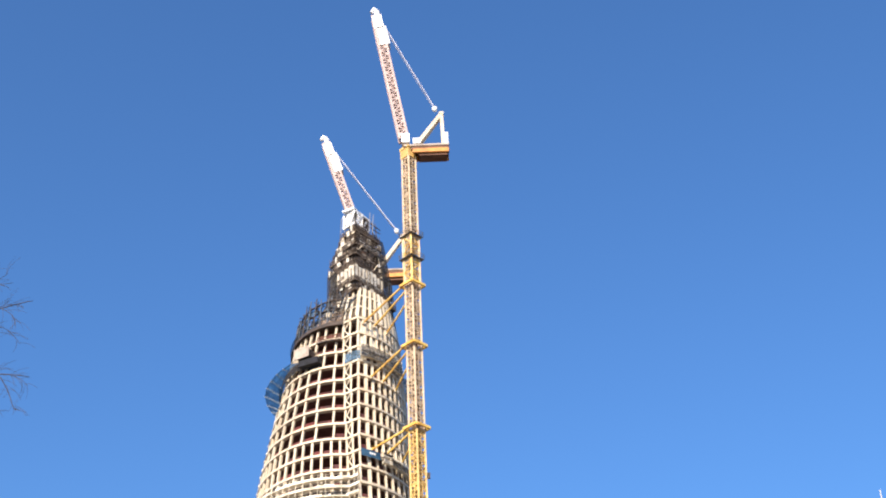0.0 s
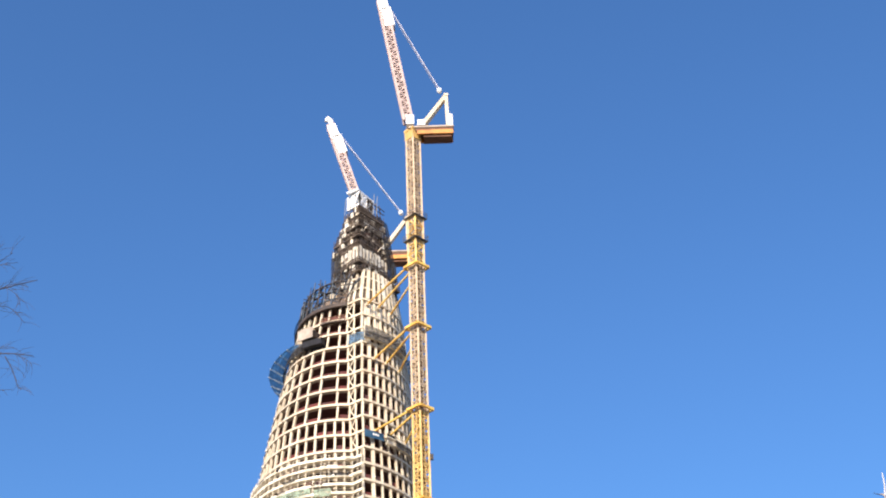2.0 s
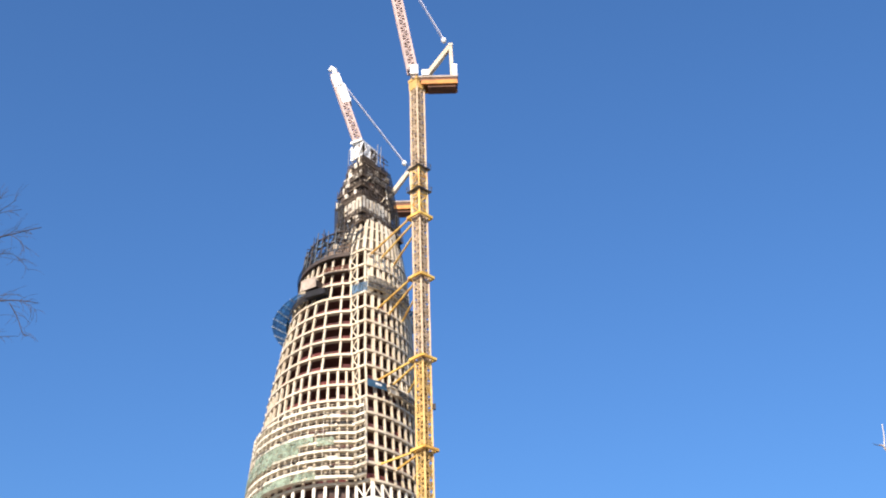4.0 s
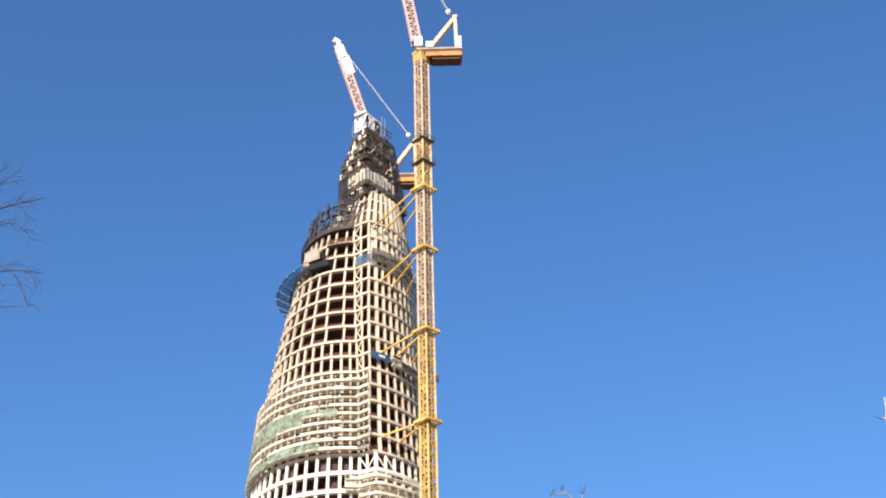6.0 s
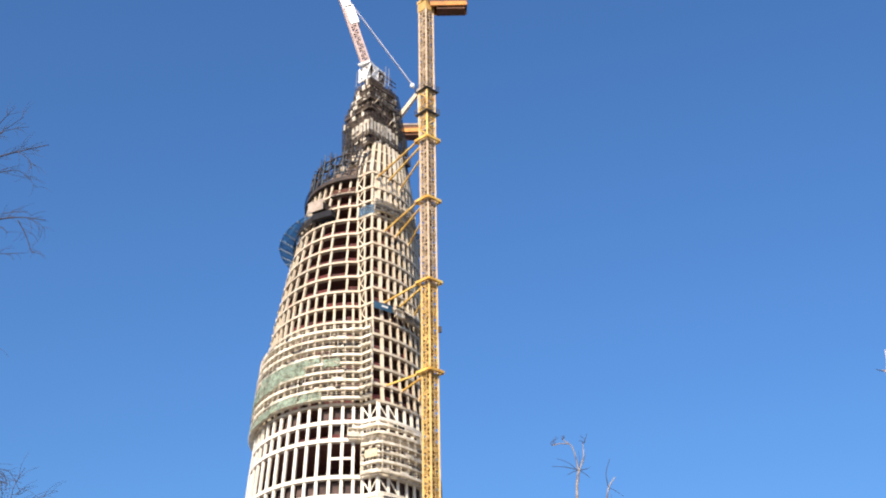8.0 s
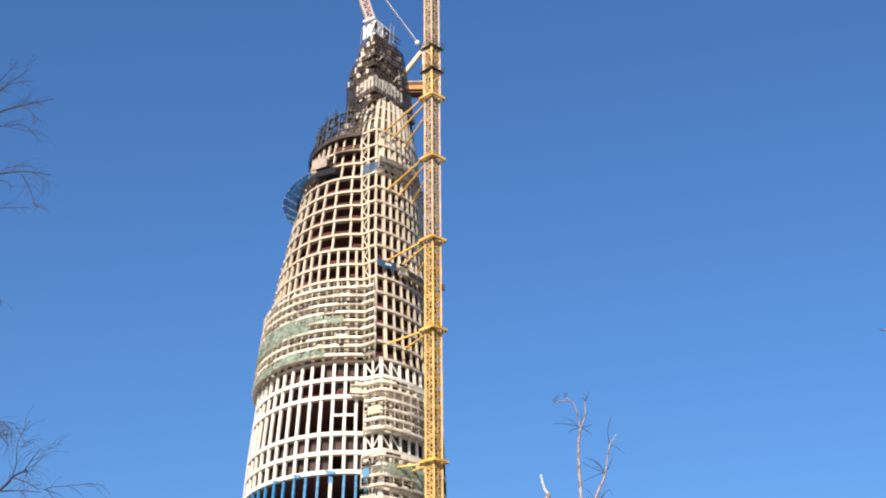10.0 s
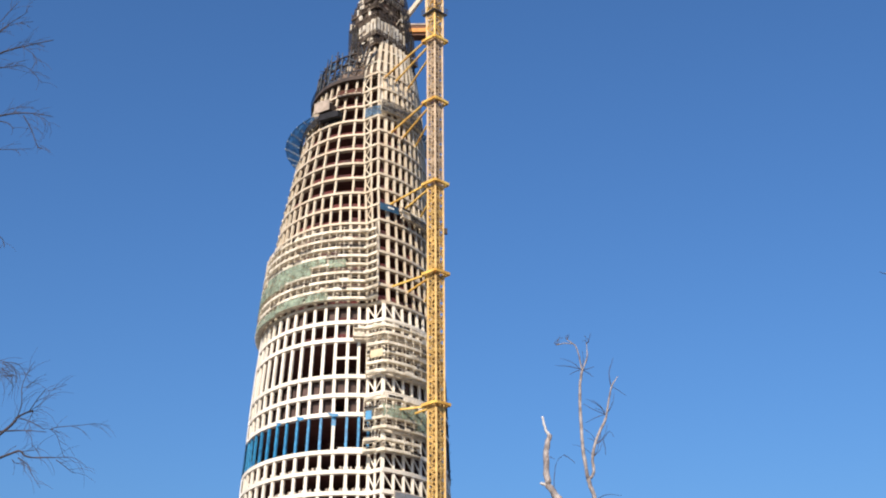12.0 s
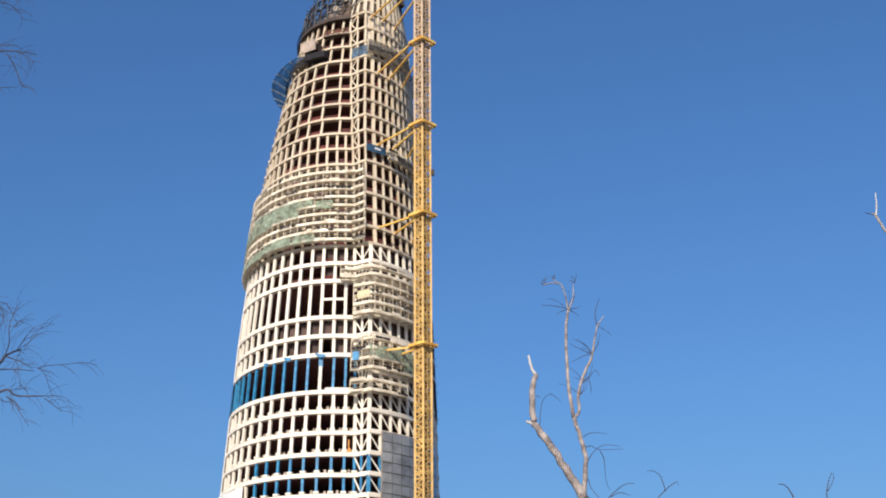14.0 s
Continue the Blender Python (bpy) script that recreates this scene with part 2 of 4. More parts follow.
RINGS, storey = {}, None
for k in range(-11, TOP + 1):
    z = level(k)
    if k not in (6, 10):
        t = 0.82 if k < 13 else 0.58 if k < 18 else 0.52
        RINGS[k] = hang("ring_beam", ring(z - t / 2, z + t / 2, 0.25, -0.75), coat(k))
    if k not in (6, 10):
        hang("floor_slab", slab(z - 0.1), M_SLAB, "floor slab coloured dark red-brown for the dim interior")
# core wall: interior darkness behind the openings is put into its colour
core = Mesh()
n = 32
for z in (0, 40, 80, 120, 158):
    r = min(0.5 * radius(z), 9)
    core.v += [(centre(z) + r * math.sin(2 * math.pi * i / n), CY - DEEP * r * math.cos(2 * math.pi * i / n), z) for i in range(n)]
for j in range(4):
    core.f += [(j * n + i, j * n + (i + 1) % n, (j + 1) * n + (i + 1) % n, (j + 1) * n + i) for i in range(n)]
hang("core_wall", core, M_CORE, "core wall inside the storeys, coloured dark red-brown for their shade")


def outward(phi):
    a = math.radians(phi)
    return Vector((math.sin(a), -math.cos(a), 0))


def column(phi, z0, z1, w, mat, name="column", label=""):
    me = Mesh()
    me.beam(out(phi, z0, -0.15), out(phi, z1, -0.15), w, 0.45 if z0 < 115 else 0.5, up=outward(phi))
    return hang(name, me, mat, label, under=storey)


def brace(p0, z0, p1, z1, w, mat, name="diagonal_brace", off=-0.05):
    me = Mesh()
    me.beam(out(p0, z0, off), out(p1, z1, off), w, 0.3, up=outward((p0 + p1) / 2))
    return hang(name, me, mat, under=storey)


def curved(p0, p1, z0, z1, off, thick=0.12, step=4.0):
    """A panel or net that follows the facade."""
    n = max(1, int(abs(p1 - p0) / step))
    me = Mesh()
    me.loft([[out(p0 + (p1 - p0) * i / n, z0, off), out(p0 + (p1 - p0) * i / n, z1, off),
              out(p0 + (p1 - p0) * i / n, z1, off - thick), out(p0 + (p1 - p0) * i / n, z0, off - thick)] for i in range(n + 1)], closed=False)
    return me


rnd = random.Random(4)
lo_blue = bay(level(5))[0]
for k in range(-11, TOP):
    if k in (6, 10):
        continue
    z0, z1 = level(k), level(k + (2 if k in (5, 9) else 1))
    zm = (z0 + z1) / 2
    storey = RINGS[k]
    pitch, w = (6.2, 0.62) if k < 11 else (6.2, 0.6) if k < 13 else (6.2, 0.55) if k < 18 else (6.4, 0.5) if k < 20 else (9.7, 0.44) if k < 25 else (8.1, 0.44)
    first = (4.5, 5.6) if k < 20 else (8.2, 12.4, 10.2) if k < 25 else (7.0, 10.3, 9.2)
    regular = pitch
    lo, hi = bay(zm)
    rest = Mesh()
    phi, i = lo, 0
    while phi > -100:
        pitch = first[i] if i < len(first) else regular
        if k >= 0:
            blue = (k in (0, 1) and phi > -42) or k == 5
            if k == 5 and i == 3:
                column(phi, z0, zm + 1.5, w, M_WHITE)
                column(phi, zm + 1.5, z1, w * 1.3, M_BLUE, label="column half wrapped in blue sheet")
            else:
                column(phi, z0, z1, w * (0.8 if blue else 1), M_BLUE if blue else coat(k), label="column wrapped in blue sheet" if blue else "")
            if 0 <= k < 5 and phi > -60:
                me = Mesh()
                p = out(phi, z0 + 0.85, -0.1)
                me.box(p.x, p.y, p.z - 0.12, 1.05, 0.8, 0.4, radians(phi))
                hang("column_foot", me, M_WHITE, under=storey)
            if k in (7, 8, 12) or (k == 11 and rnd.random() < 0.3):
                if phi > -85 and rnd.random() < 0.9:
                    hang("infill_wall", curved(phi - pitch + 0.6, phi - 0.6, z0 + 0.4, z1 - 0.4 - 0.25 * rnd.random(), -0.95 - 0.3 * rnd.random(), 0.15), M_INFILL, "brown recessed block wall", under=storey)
            if 0 <= k < 5 and phi > -50 and rnd.random() < 0.8:
                me = Mesh()
                p = out(phi - pitch * (0.35 + 0.3 * rnd.random()), z0 + 0.75, -0.55)
                me.box(p.x, p.y, p.z, 0.3 + 0.2 * rnd.random(), 0.3, 0.5 + 0.5 * rnd.random(), radians(phi))
                hang("edge_stub", me, M_GREYBOARD, "short dusty post at the slab edge", under=storey)
            if 11 <= k < 18 and phi > -80 and rnd.random() < 0.7:
                me = Mesh()
                hh = 0.5 + 0.8 * rnd.random()
                me.beam(out(phi - 0.4, z0 + 0.3 + hh / 2, -0.5), out(phi - pitch + 0.4, z0 + 0.3 + hh / 2, -0.5), 0.08, hh)
                hang("guard_panel", me, M_REDNET, "dull red edge netting", under=storey)
            if k == 9 and i in (1, 2):
                me = Mesh()
                me.beam(out(phi, zm, -0.1), out(phi - pitch, zm, -0.1), 0.4, 0.5)
                hang("transom", me, M_WHITE, under=storey)
            if k >= 18:
                me = Mesh()
                hh = 0.8 + 0.7 * rnd.random()
                me.beam(out(phi - 0.4, z0 + 0.3 + hh / 2, -0.6), out(phi - pitch + 0.4, z0 + 0.3 + hh / 2, -0.6), 0.08, hh)
                hang("guard_panel", me, M_REDNET, "dull red edge netting", under=storey)
        else:
            rest.beam(out(phi, z0, -0.15), out(phi, z1, -0.15), w)
        phi, i = phi - pitch, i + 1
    if k >= 0:
        # the bay's side wall: two slim columns and zigzag bracing
        mid = (lo + hi) / 2
        column(mid, z0, z1, 0.4, M_BLUE if k in (0, 1) else coat(k))
        n = 1 if k < 13 else 2
        for q in range(n):
            za, zb = z0 + (z1 - z0) * q / n, z0 + (z1 - z0) * (q + 1) / n
            if k < 13:
                brace(mid, za + 0.5, lo, zb - 0.5, 0.22, coat(k))
                brace(mid, za + 0.5, hi, zb - 0.5, 0.2, coat(k))
            elif k >= 18:
                brace(*((lo + 1, za, mid, zb) if q % 2 else (mid, za, lo + 1, zb)), 0.24, coat(k))
    step = 5.0 if k < 13 else 5.4
    phi, i = hi, 0
    while phi < 100:
        if k >= 0:
            column(phi, z0, z1, (0.5 if k < 13 else 0.42 if k < 20 else 0.52) if i != (k >= 13) else 0.75, M_BLUE if k in (0, 1) and i < 2 else coat(k))
            if k >= 13 and phi < 80:
                me = Mesh()
                hh = 0.7 + 0.8 * rnd.random()
                me.beam(out(phi + 0.4, z0 + 0.3 + hh / 2, -0.5), out(phi + step - 0.4, z0 + 0.3 + hh / 2, -0.5), 0.08, hh)
                hang("guard_panel", me, M_REDNET, "dull red edge netting", under=storey)
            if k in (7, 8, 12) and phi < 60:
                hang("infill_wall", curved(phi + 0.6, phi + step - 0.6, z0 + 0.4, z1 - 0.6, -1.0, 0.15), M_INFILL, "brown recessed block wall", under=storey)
            if (k < 5 and phi < 75) or (k in (8, 12) and i < 2):
                brace(phi + step, z0 + 0.5, phi, z1 - 0.5, 0.2, M_WHITE)
            if k == 5 and phi < 60:
                brace(phi + step, z0 + 0.5, phi, zm - 0.4, 0.2, M_WHITE)
                hang("transom", curved(phi, phi + step, zm - 0.3, zm + 0.3, 0.1, 0.4), M_WHITE, under=storey)
            if k >= 25 and rnd.random() < (0.45 if k < 27 else 0.85):
                hang("infill_panel", curved(phi + 1.5, phi + step - 1.5, z0 + 0.5, z1 - 0.5, -0.3), M_CREAM, under=storey)
        else:
            rest.beam(out(phi, z0, -0.15), out(phi, z1, -0.15), w)
        phi, i = phi + step, i + 1
    while phi < 258:
        rest.beam(out(phi, z0, -0.15), out(phi, z1, -0.15), w)
        phi += 9
    hang("far_columns", rest, coat(k), kind="stuff")
    if k < 13:
        # closed white wall on the tower's flank
        for p0 in (-112, -98, -84):
            if k != 5:
                hang("wall_panel", curved(p0, p0 + 13.8, z0 + 0.04, z1 - 0.04, 0.32), M_FLANK, "closed white wall panel", under=storey)
            else:
                hang("hanging_sheet", curved(p0, p0 + 13.0, z0 + 0.2, z1 - 0.2, 0.35, 0.05), M_BLUENET, "blue sheet hung over the open storey")

storey = RINGS[5]
for p0, p1 in ((lo_blue - 14, lo_blue - 7.5), (lo_blue - 7.2, lo_blue - 1)):
    hang("slab_edge_box", curved(p0, p1, level(5) + 0.3, level(5) + 0.85, 0.2, 0.5), M_WHITE, under=storey)
storey = None
# finished white panels low on the flank, and glazing on the bay
for k in (-3, -2, -1, 0):
    for p0 in np.arange(-84, -42, 6):
        hang("cladding_panel", curved(p0, p0 + 5.7, level(k) - 0.4 - rnd.random() * 0.3, level(k + 1) - (0 if k < 0 else 0.4 + 0.5 * rnd.random()), 0.75), M_PANEL, "white cladding panel")
hang("mullion_wall", curved(21.3, 60.0, 29.5, 56.7, 0.62), M_GREYBOARD, "grey mullion grid behind the panes")
for k in range(0, 14):
    z0 = 56.6 - 2.0 * (k + 1)
    for p0 in np.arange(21.5, 59, 4.8):
        hang("glass_pane", curved(p0 + 0.15, p0 + 4.65, z0 + 0.09, z0 + 1.91, 0.75), M_GLASS, "grey coated glass pane")

# ---- upper tower: rim, steel skeleton, core ----
def flare(z):
    """How far the skeleton's cage stands out, nearly upright while the tower narrows."""
    return 0.3 + 0.34 * max(0.0, z - 158.5)


hang("dark_rim", ring(156.1, 157.2, 0.8, -0.6, -125, bay(156.8)[0]), M_DARK, "dark steel edge band")
for phi in np.arange(-114, 4, 8.0):
    top = 161.3 + 4.0 * rnd.random() + 3.5 * max(0.0, (phi + 90) / 90)
    me = Mesh()
    a, b = out(phi, 157.3, 0.5), out(phi + rnd.uniform(-3, 3), top, flare(top) + 0.4)
    me.pipe([a, a.lerp(b, 0.5), b], [0.15, 0.14, 0.12], 6)
    post = hang("leaning_post", me, M_SLATE if rnd.random() < 0.5 else M_DARK)
    for q in range(7):
        me = Mesh()
        za = 157.8 + 7 * rnd.random()
        me.beam(out(phi + 8 * rnd.random(), za, flare(za) * 0.8), out(phi + rnd.uniform(-10, 12), za + rnd.uniform(-1, 2.6), flare(za) + 0.6), 0.17)
        hang("loose_bar", me, M_DARK if rnd.random() < 0.6 else M_SLATE)
    me = Mesh()
    me.beam(out(phi, 157.8 + 3 * rnd.random(), 0.3), out(phi + 8, 161.8 + 5 * rnd.random(), 2.2), 0.22)
    hang("skeleton_brace", me, M_SLATE)
for z, t, m in ((159.4, 0.35, "M"), (161.6, 0.25, "D"), (164, 0.35, "D")):
    hang("skeleton_ring", ring(z, z + t, flare(z) + 0.15, flare(z) - 0.2, -115, bay(z)[0] - 2), M_DARK if m == "D" else M_SLATE)
hang("skeleton_net", curved(-70, -8, 157.8, 161.4, 0.1, 0.04), M_BLUEGREYNET, "thin grey-blue net")
hang("skeleton_net", curved(-34, -12, 161.8, 168.8, 0.2, 0.04), M_DARKNET, "dark net")
hang("skeleton_net", curved(-105, -62, 157.8, 164.8, 1.5, 0.04), M_THINNET, "thin dark net")
hang("skeleton_net", curved(-30, -3, 157.6, 161.2, 0.5, 0.05), M_BROWNNET, "brown dust sheet over the rim")
hang("skeleton_net", curved(-58, -34, 162, 164.4, 1.6, 0.04), M_BLUEGREYNET, "thin grey-blue net")

for i in range(34):
    a, z = rnd.uniform(-95, -8), rnd.uniform(157.8, 164.8)
    me = Mesh()
    q = out(a, z, flare(z) * rnd.uniform(0.3, 0.9))
    me.box(q.x, q.y, q.z, rnd.uniform(0.4, 1.6), 0.15, rnd.uniform(0.4, 1.5), radians(a + rnd.uniform(-20, 20)))
    hang("stored_board", me, rnd.choice((M_DARK, M_DARK, M_SLATE, M_SLATE, M_GREYBOARD, M_BEIGE)))
me = Mesh()
me.loft([[out(a, 156, -0.5), out(a, 168.5, -0.5), out(a, 168.5, -4), out(a, 156, -4)] for a in (-15, -5, 4, 12, 20, 35, 50, 65, 80, 100, 130)], closed=False)
hang("upper_core", me, M_RAIL, "shaded brown core wall above the floors")
for a in np.arange(-14, 100, 6.2):
    hang_w = 0.5 + 0.3 * rnd.random()
    column(a, 157.5, 168.0, hang_w, M_BEIGE if rnd.random() < 0.6 else M_CREAM, "core_rib")
for z in (161.2, 165.0):
    hang("core_band", ring(z, z + 0.5, 0.2, -0.5, -15, 110), M_BEIGE)
# no holes in the core: thin dark panels give the shade of openings
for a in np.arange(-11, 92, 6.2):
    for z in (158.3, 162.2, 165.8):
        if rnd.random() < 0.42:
            hang("opening_shade", curved(a + 1.2, a + 4.6, z, z + 2.0, -0.42, 0.05), M_DARK, "dark panel on the core wall for an opening's shade")
hang("core_net", curved(54, 72, 160.5, 169.0, 0.3, 0.05), M_DARKNET, "dark net on the core's side")


# ---- scaffolds on the facade ----
def scaffold(name_label, p0, p1, z0, z1, lift, seed, nets=(), off=0.55, wide=1.3, spread=4.2):
    r = random.Random(seed)
    base = out((p0 + p1) / 2, z0, off)
    sc = thing("scaffolding", base, name_label, "scaffolding", "facade scaffolds")

    def add(name, me, mat, label="", kind=""):
        return keep(part(name, me, mat, None, label, kind), sc)

    n = max(2, int((p1 - p0) / spread))
    for i in range(n + 1):
        a = p0 + (p1 - p0) * i / n
        me = Mesh()
        top = z1 + 0.6 + 0.8 * r.random()
        for o in (off, off + wide):
            me.beam(out(a, z0, o), out(a, top, o), 0.10)
        zz = z0
        while zz < z1:
            me.beam(out(a, zz, 0.1), out(a, zz, off + wide + 0.1), 0.1)
            zz += lift
        add("standard", me, M_STEEL)
    zz, i = z0, 0
    while zz <= z1 + 0.1:
        m = Mesh()
        m.loft([[out(a, zz, off + wide), out(a, zz + 0.56, off + wide), out(a, zz + 0.30, off), out(a, zz + 0.1, off)] for a in np.linspace(p0, p1, 2 * n + 1)], closed=False)
        add("deck", m, M_BOARD)
        m = Mesh()
        m.pipe([out(a, zz + 1.1, off + wide) for a in np.linspace(p0, p1, 2 * n + 1)], [0.05] * (2 * n + 1), 4)
        add("guard_rail", m, M_STEEL)
        q = p0
        while q < p1 - 3:
            wd = 2 + 7 * r.random()
            if r.random() < 0.45:
                hh = 0.3 + 0.5 * r.random()
                add("toe_sheet", curved(q, min(q + wd, p1), zz + 0.2, zz + 0.2 + hh, off + wide + 0.06, 0.04), r.choice((M_BOARD, M_BOARD, M_DARKNET, M_STEEL, M_THINNET)))
            q += wd + 1
        zz, i = zz + lift, i + 1
    for a0, a1, b0, b1, mat, lab in nets:
        add("safety_net", curved(a0, a1, b0, b1, off + wide + 0.15, 0.03), mat, lab)
    return sc


LIFT = STOREY / 2
lo = bay(107)[0]
scaffold("weathered steel scaffolding with boards and green nets round the middle storeys", -112, lo + 4.3, 97.0, 113.6, LIFT, 11, (
    (-90, -66, 101.3, 104.9, M_GREENNET, "torn green net"), (-67, -40, 102.5, 105.7, M_GREENNET, "torn green net"), (-41, -22, 103.3, 106.1, M_GREENNET, "torn green net"),
    (-58, -14, 105.3, 106.9, M_GREENNET, "green net"), (-12, -3, 104.5, 106.3, M_GREENNET, "green net"),
    (-72, -44, 96.4, 98.2, M_GREENNET, "green net"), (-44, -12, 97.0, 98.8, M_GREENNET, "green net"), (-110, -84, 98.0, 111.5, M_DARKNET, "dark net")), off=0.4, wide=1.2)
scaffold("grey steel scaffolding with boards on the tower's bay", 8.3, 51, 80.2, 87.9, LIFT, 12, ((38, 49, 82.6, 85.8, M_TANNET, "tan sheet"),))
scaffold("steel scaffolding with a sagging green net on the bay", 7.8, 51, 68.6, 74.6, LIFT, 13, (
    (15, 50, 70.9, 73.4, M_GREENNET, "pale green net"), (30, 50, 69.1, 70.9, M_GREENNET, "pale green net")))
scaffold("low scaffold stage of worn boards below the green net", 7.8, 33, 64.0, 66.0, LIFT, 18)
scaffold("wide top stage of grey scaffolding wrapping the bay's side", 1.8, 51, 88.4, 90.1, 1.7, 17)
scaffold("short scaffold stage hung on the bay", 28, 56, 117.7, 120.7, 1.6, 14, ((34, 56, 117.6, 119.3, M_THINNET, "thin dark net"),), wide=0.9)
scaffold("dark netted scaffold stage below the core", 14, 55.5, 144.8, 147.8, 1.6, 15, ((14, 54, 144.6, 148.0, M_THINNET, "thin dark net"),), wide=0.7)

# loose things fixed to the facade
p = out(12, 84, 2.0)
ob = thing("cover_panel", p, "tan plywood cover panel tied to scaffolding", "panel")
keep(part("board", curved(9.8, 14.6, 83.4, 85.1, 2.05), M_TAN), ob)
p = out(20, 118.9, 1.0)
ob = thing("site_banner", p, "dark blue site banner with white lettering bars", "banner")
keep(part("cloth", curved(14.8, 26.6, 118.2, 120, 0.9, 0.08), M_NAVY), ob)
for a, b in ((19.6, 20.5), (20.9, 21.9), (22.3, 23.2)):
    keep(part("lettering", curved(a, b, 118.9, 119.4, 0.96, 0.04), M_PANEL, None, "white bar of unreadable lettering"), ob)
ob = thing("blue_sheet", out(4, 145.3, 0.6), "faded blue sheet tied over the bay's side", "sheet")
keep(part("cloth", curved(2.5, 14, 144.3, 146.9, 0.5, 0.06), M_BLUEGREYNET), ob)
ob = thing("blue_sheet", out(9.5, 71, 1.2), "small crumpled blue sheet on the scaffold", "sheet")
keep(part("cloth", curved(8.4, 11, 70.6, 72.4, 2.0, 0.1), M_BLUE), ob)
for p0, p1, zz in ((-25, -21, 71.9), (-9, -4, 72.0), (-37, -34, 71.7)):
    ob = thing("blue_sheet", out(p0, zz, 0.5), "loose blue sheet hanging from the ring beam", "sheet")
    m = Mesh()
    m.loft([[out(p0, zz + 0.5, 0.45), out(p0, zz + 0.7, 0.45), out(p0, zz + 0.7, 0.35), out(p0, zz + 0.5, 0.35)],
            [out((p0 + p1) / 2, zz - 0.3, 0.6), out((p0 + p1) / 2, zz + 0.5, 0.5), out((p0 + p1) / 2, zz + 0.5, 0.4), out((p0 + p1) / 2, zz - 0.3, 0.5)],
            [out(p1, zz - 0.1, 0.45), out(p1, zz + 0.4, 0.45), out(p1, zz + 0.4, 0.35), out(p1, zz - 0.1, 0.35)]], closed=False)
    keep(part("cloth", m, M_BLUE), ob)

lo2 = bay(level(2) + 2)[0]
q = out(lo2 - 2.5, level(2) + 0.6, -0.9)
ob = thing("small_hoist", q, "orange site hoist standing inside the open storey", "hoist")
m = Mesh()
m.beam(q, q + Vector((0, 0, 2.6)), 0.35)
keep(part("hoist_mast", m, M_ORANGE), ob)
m = Mesh()
m.box(q.x, q.y, q.z + 0.4, 0.9, 0.7, 0.7)
keep(part("hoist_base", m, M_ORANGE), ob)
ob = thing("loading_platform", out(-32, 146.4, 1.5), "grey-brown loading platform jutting from the storey", "platform")
c = out(-32, 147.4, 1.2)
m = Mesh()
m.box(c.x, c.y, 147.8, 3.8, 3.0, 0.25, radians(-32))
for dx in (-1.8, 1.8):
    d = Vector((math.cos(radians(-32)), math.sin(radians(-32)), 0)) * dx
    m.box(c.x + d.x, c.y + d.y, 148.6, 0.12, 3.0, 1.5, radians(-32))
keep(part("deck", m, M_DARK), ob)
m = Mesh()
d = outward(-32) * 1.5
m.box(c.x + d.x, c.y + d.y, 148.5, 4.3, 0.15, 2.7, radians(-32))
keep(part("front_board", m, M_GREYBOARD, None, "grey-brown front board"), ob)
# near-black boxes put the platform's dark underside shade into shape and colour
m = Mesh()
e = out(-27, 145.7, 0.9)
m.box(e.x, e.y, 146.0, 5.2, 1.8, 1.5, radians(-27))
m.box(e.x + 1.4, e.y + 0.6, 144.9, 3.0, 1.2, 1.0, radians(-22))
keep(part("under_box", m, M_UNDERSHADE, None, "black boxes for the shade under the platform"), ob)
ob = thing("suspended_cradle", out(-10, 151.5, 1), "brown suspended work cradle hanging at the storey", "cradle")
m = Mesh()
for a0, a1 in ((-24, -2),):
    for zz in (151.4, 152.2, 153):
        m.beam(out(a0, zz, 1.0), out(a1, zz, 1.0), 0.18)
    for a in np.linspace(a0, a1, 6):
        m.beam(out(a, 151.3, 1.0), out(a, 153.1, 1.0), 0.14)
keep(part("cradle_frame", m, M_RUST), ob)
keep(part("cradle_floor", curved(-24, -2, 151.2, 151.5, 1.1, 0.9), M_DARK), ob)

# ---- fans of blue safety net standing out from the flanks ----
for p0, p1, lab in ((-156, -42, "blue safety net fan on pale outriggers"), (55, 92, "blue safety net fan on pale outriggers beside the crane")):
    ob = thing("safety_fan", out((p0 + p1) / 2, 143, 0), lab, "safety net", "net fans")
    n = 14
    m = Mesh()
    rows = []
    def reach(a):
        """The fan narrows towards the street side."""
        return min(1.0, 0.06 + abs(a - (p1 if p1 < 0 else p0)) / (50 if p1 < 0 else 40))

    def rim(a, u):
        """A point of the fan: u from the facade (0) to its outer edge (1). The fan climbs towards the street."""
        w = reach(a)
        return out(a, 144.9 + 3.6 * max(0.0, 1 - abs(a + 48) / 50) * (p1 < 0) + w * (1.0 * u + 1.4 * u * u), 0.3 + 4.8 * w * u)

    for i in range(n + 1):
        a = p0 + (p1 - p0) * i / n
        sag = Vector((0, 0, 0.3 if i % 2 else 0.0))
        rows.append([rim(a, 0), rim(a, 0.35) - sag, rim(a, 0.7) - sag, rim(a, 1)])
    m.sheet(rows)
    keep(part("net", m, M_BLUENET), ob)
    for i in range(n + 1):
        a = p0 + (p1 - p0) * i / n
        m = Mesh()
        m.beam(rim(a, 0), rim(a, 1.02) + Vector((0, 0, 0.05)), 0.26)
        keep(part("outrigger", m, M_PALEBLUE), ob)
    m = Mesh()
    m.pipe([rim(p0 + (p1 - p0) * i / n, 1) for i in range(n + 1)], [0.08] * (n + 1), 5)
    keep(part("edge_rope", m, M_NAVY), ob)
ob = thing("edge_net", out(-70, 146, 0.5), "dark net hung along the open storey edge", "safety net")
keep(part("net", curved(-118, -30, 145.4, 147.8, 0.9, 0.04), M_DARKNET), ob)
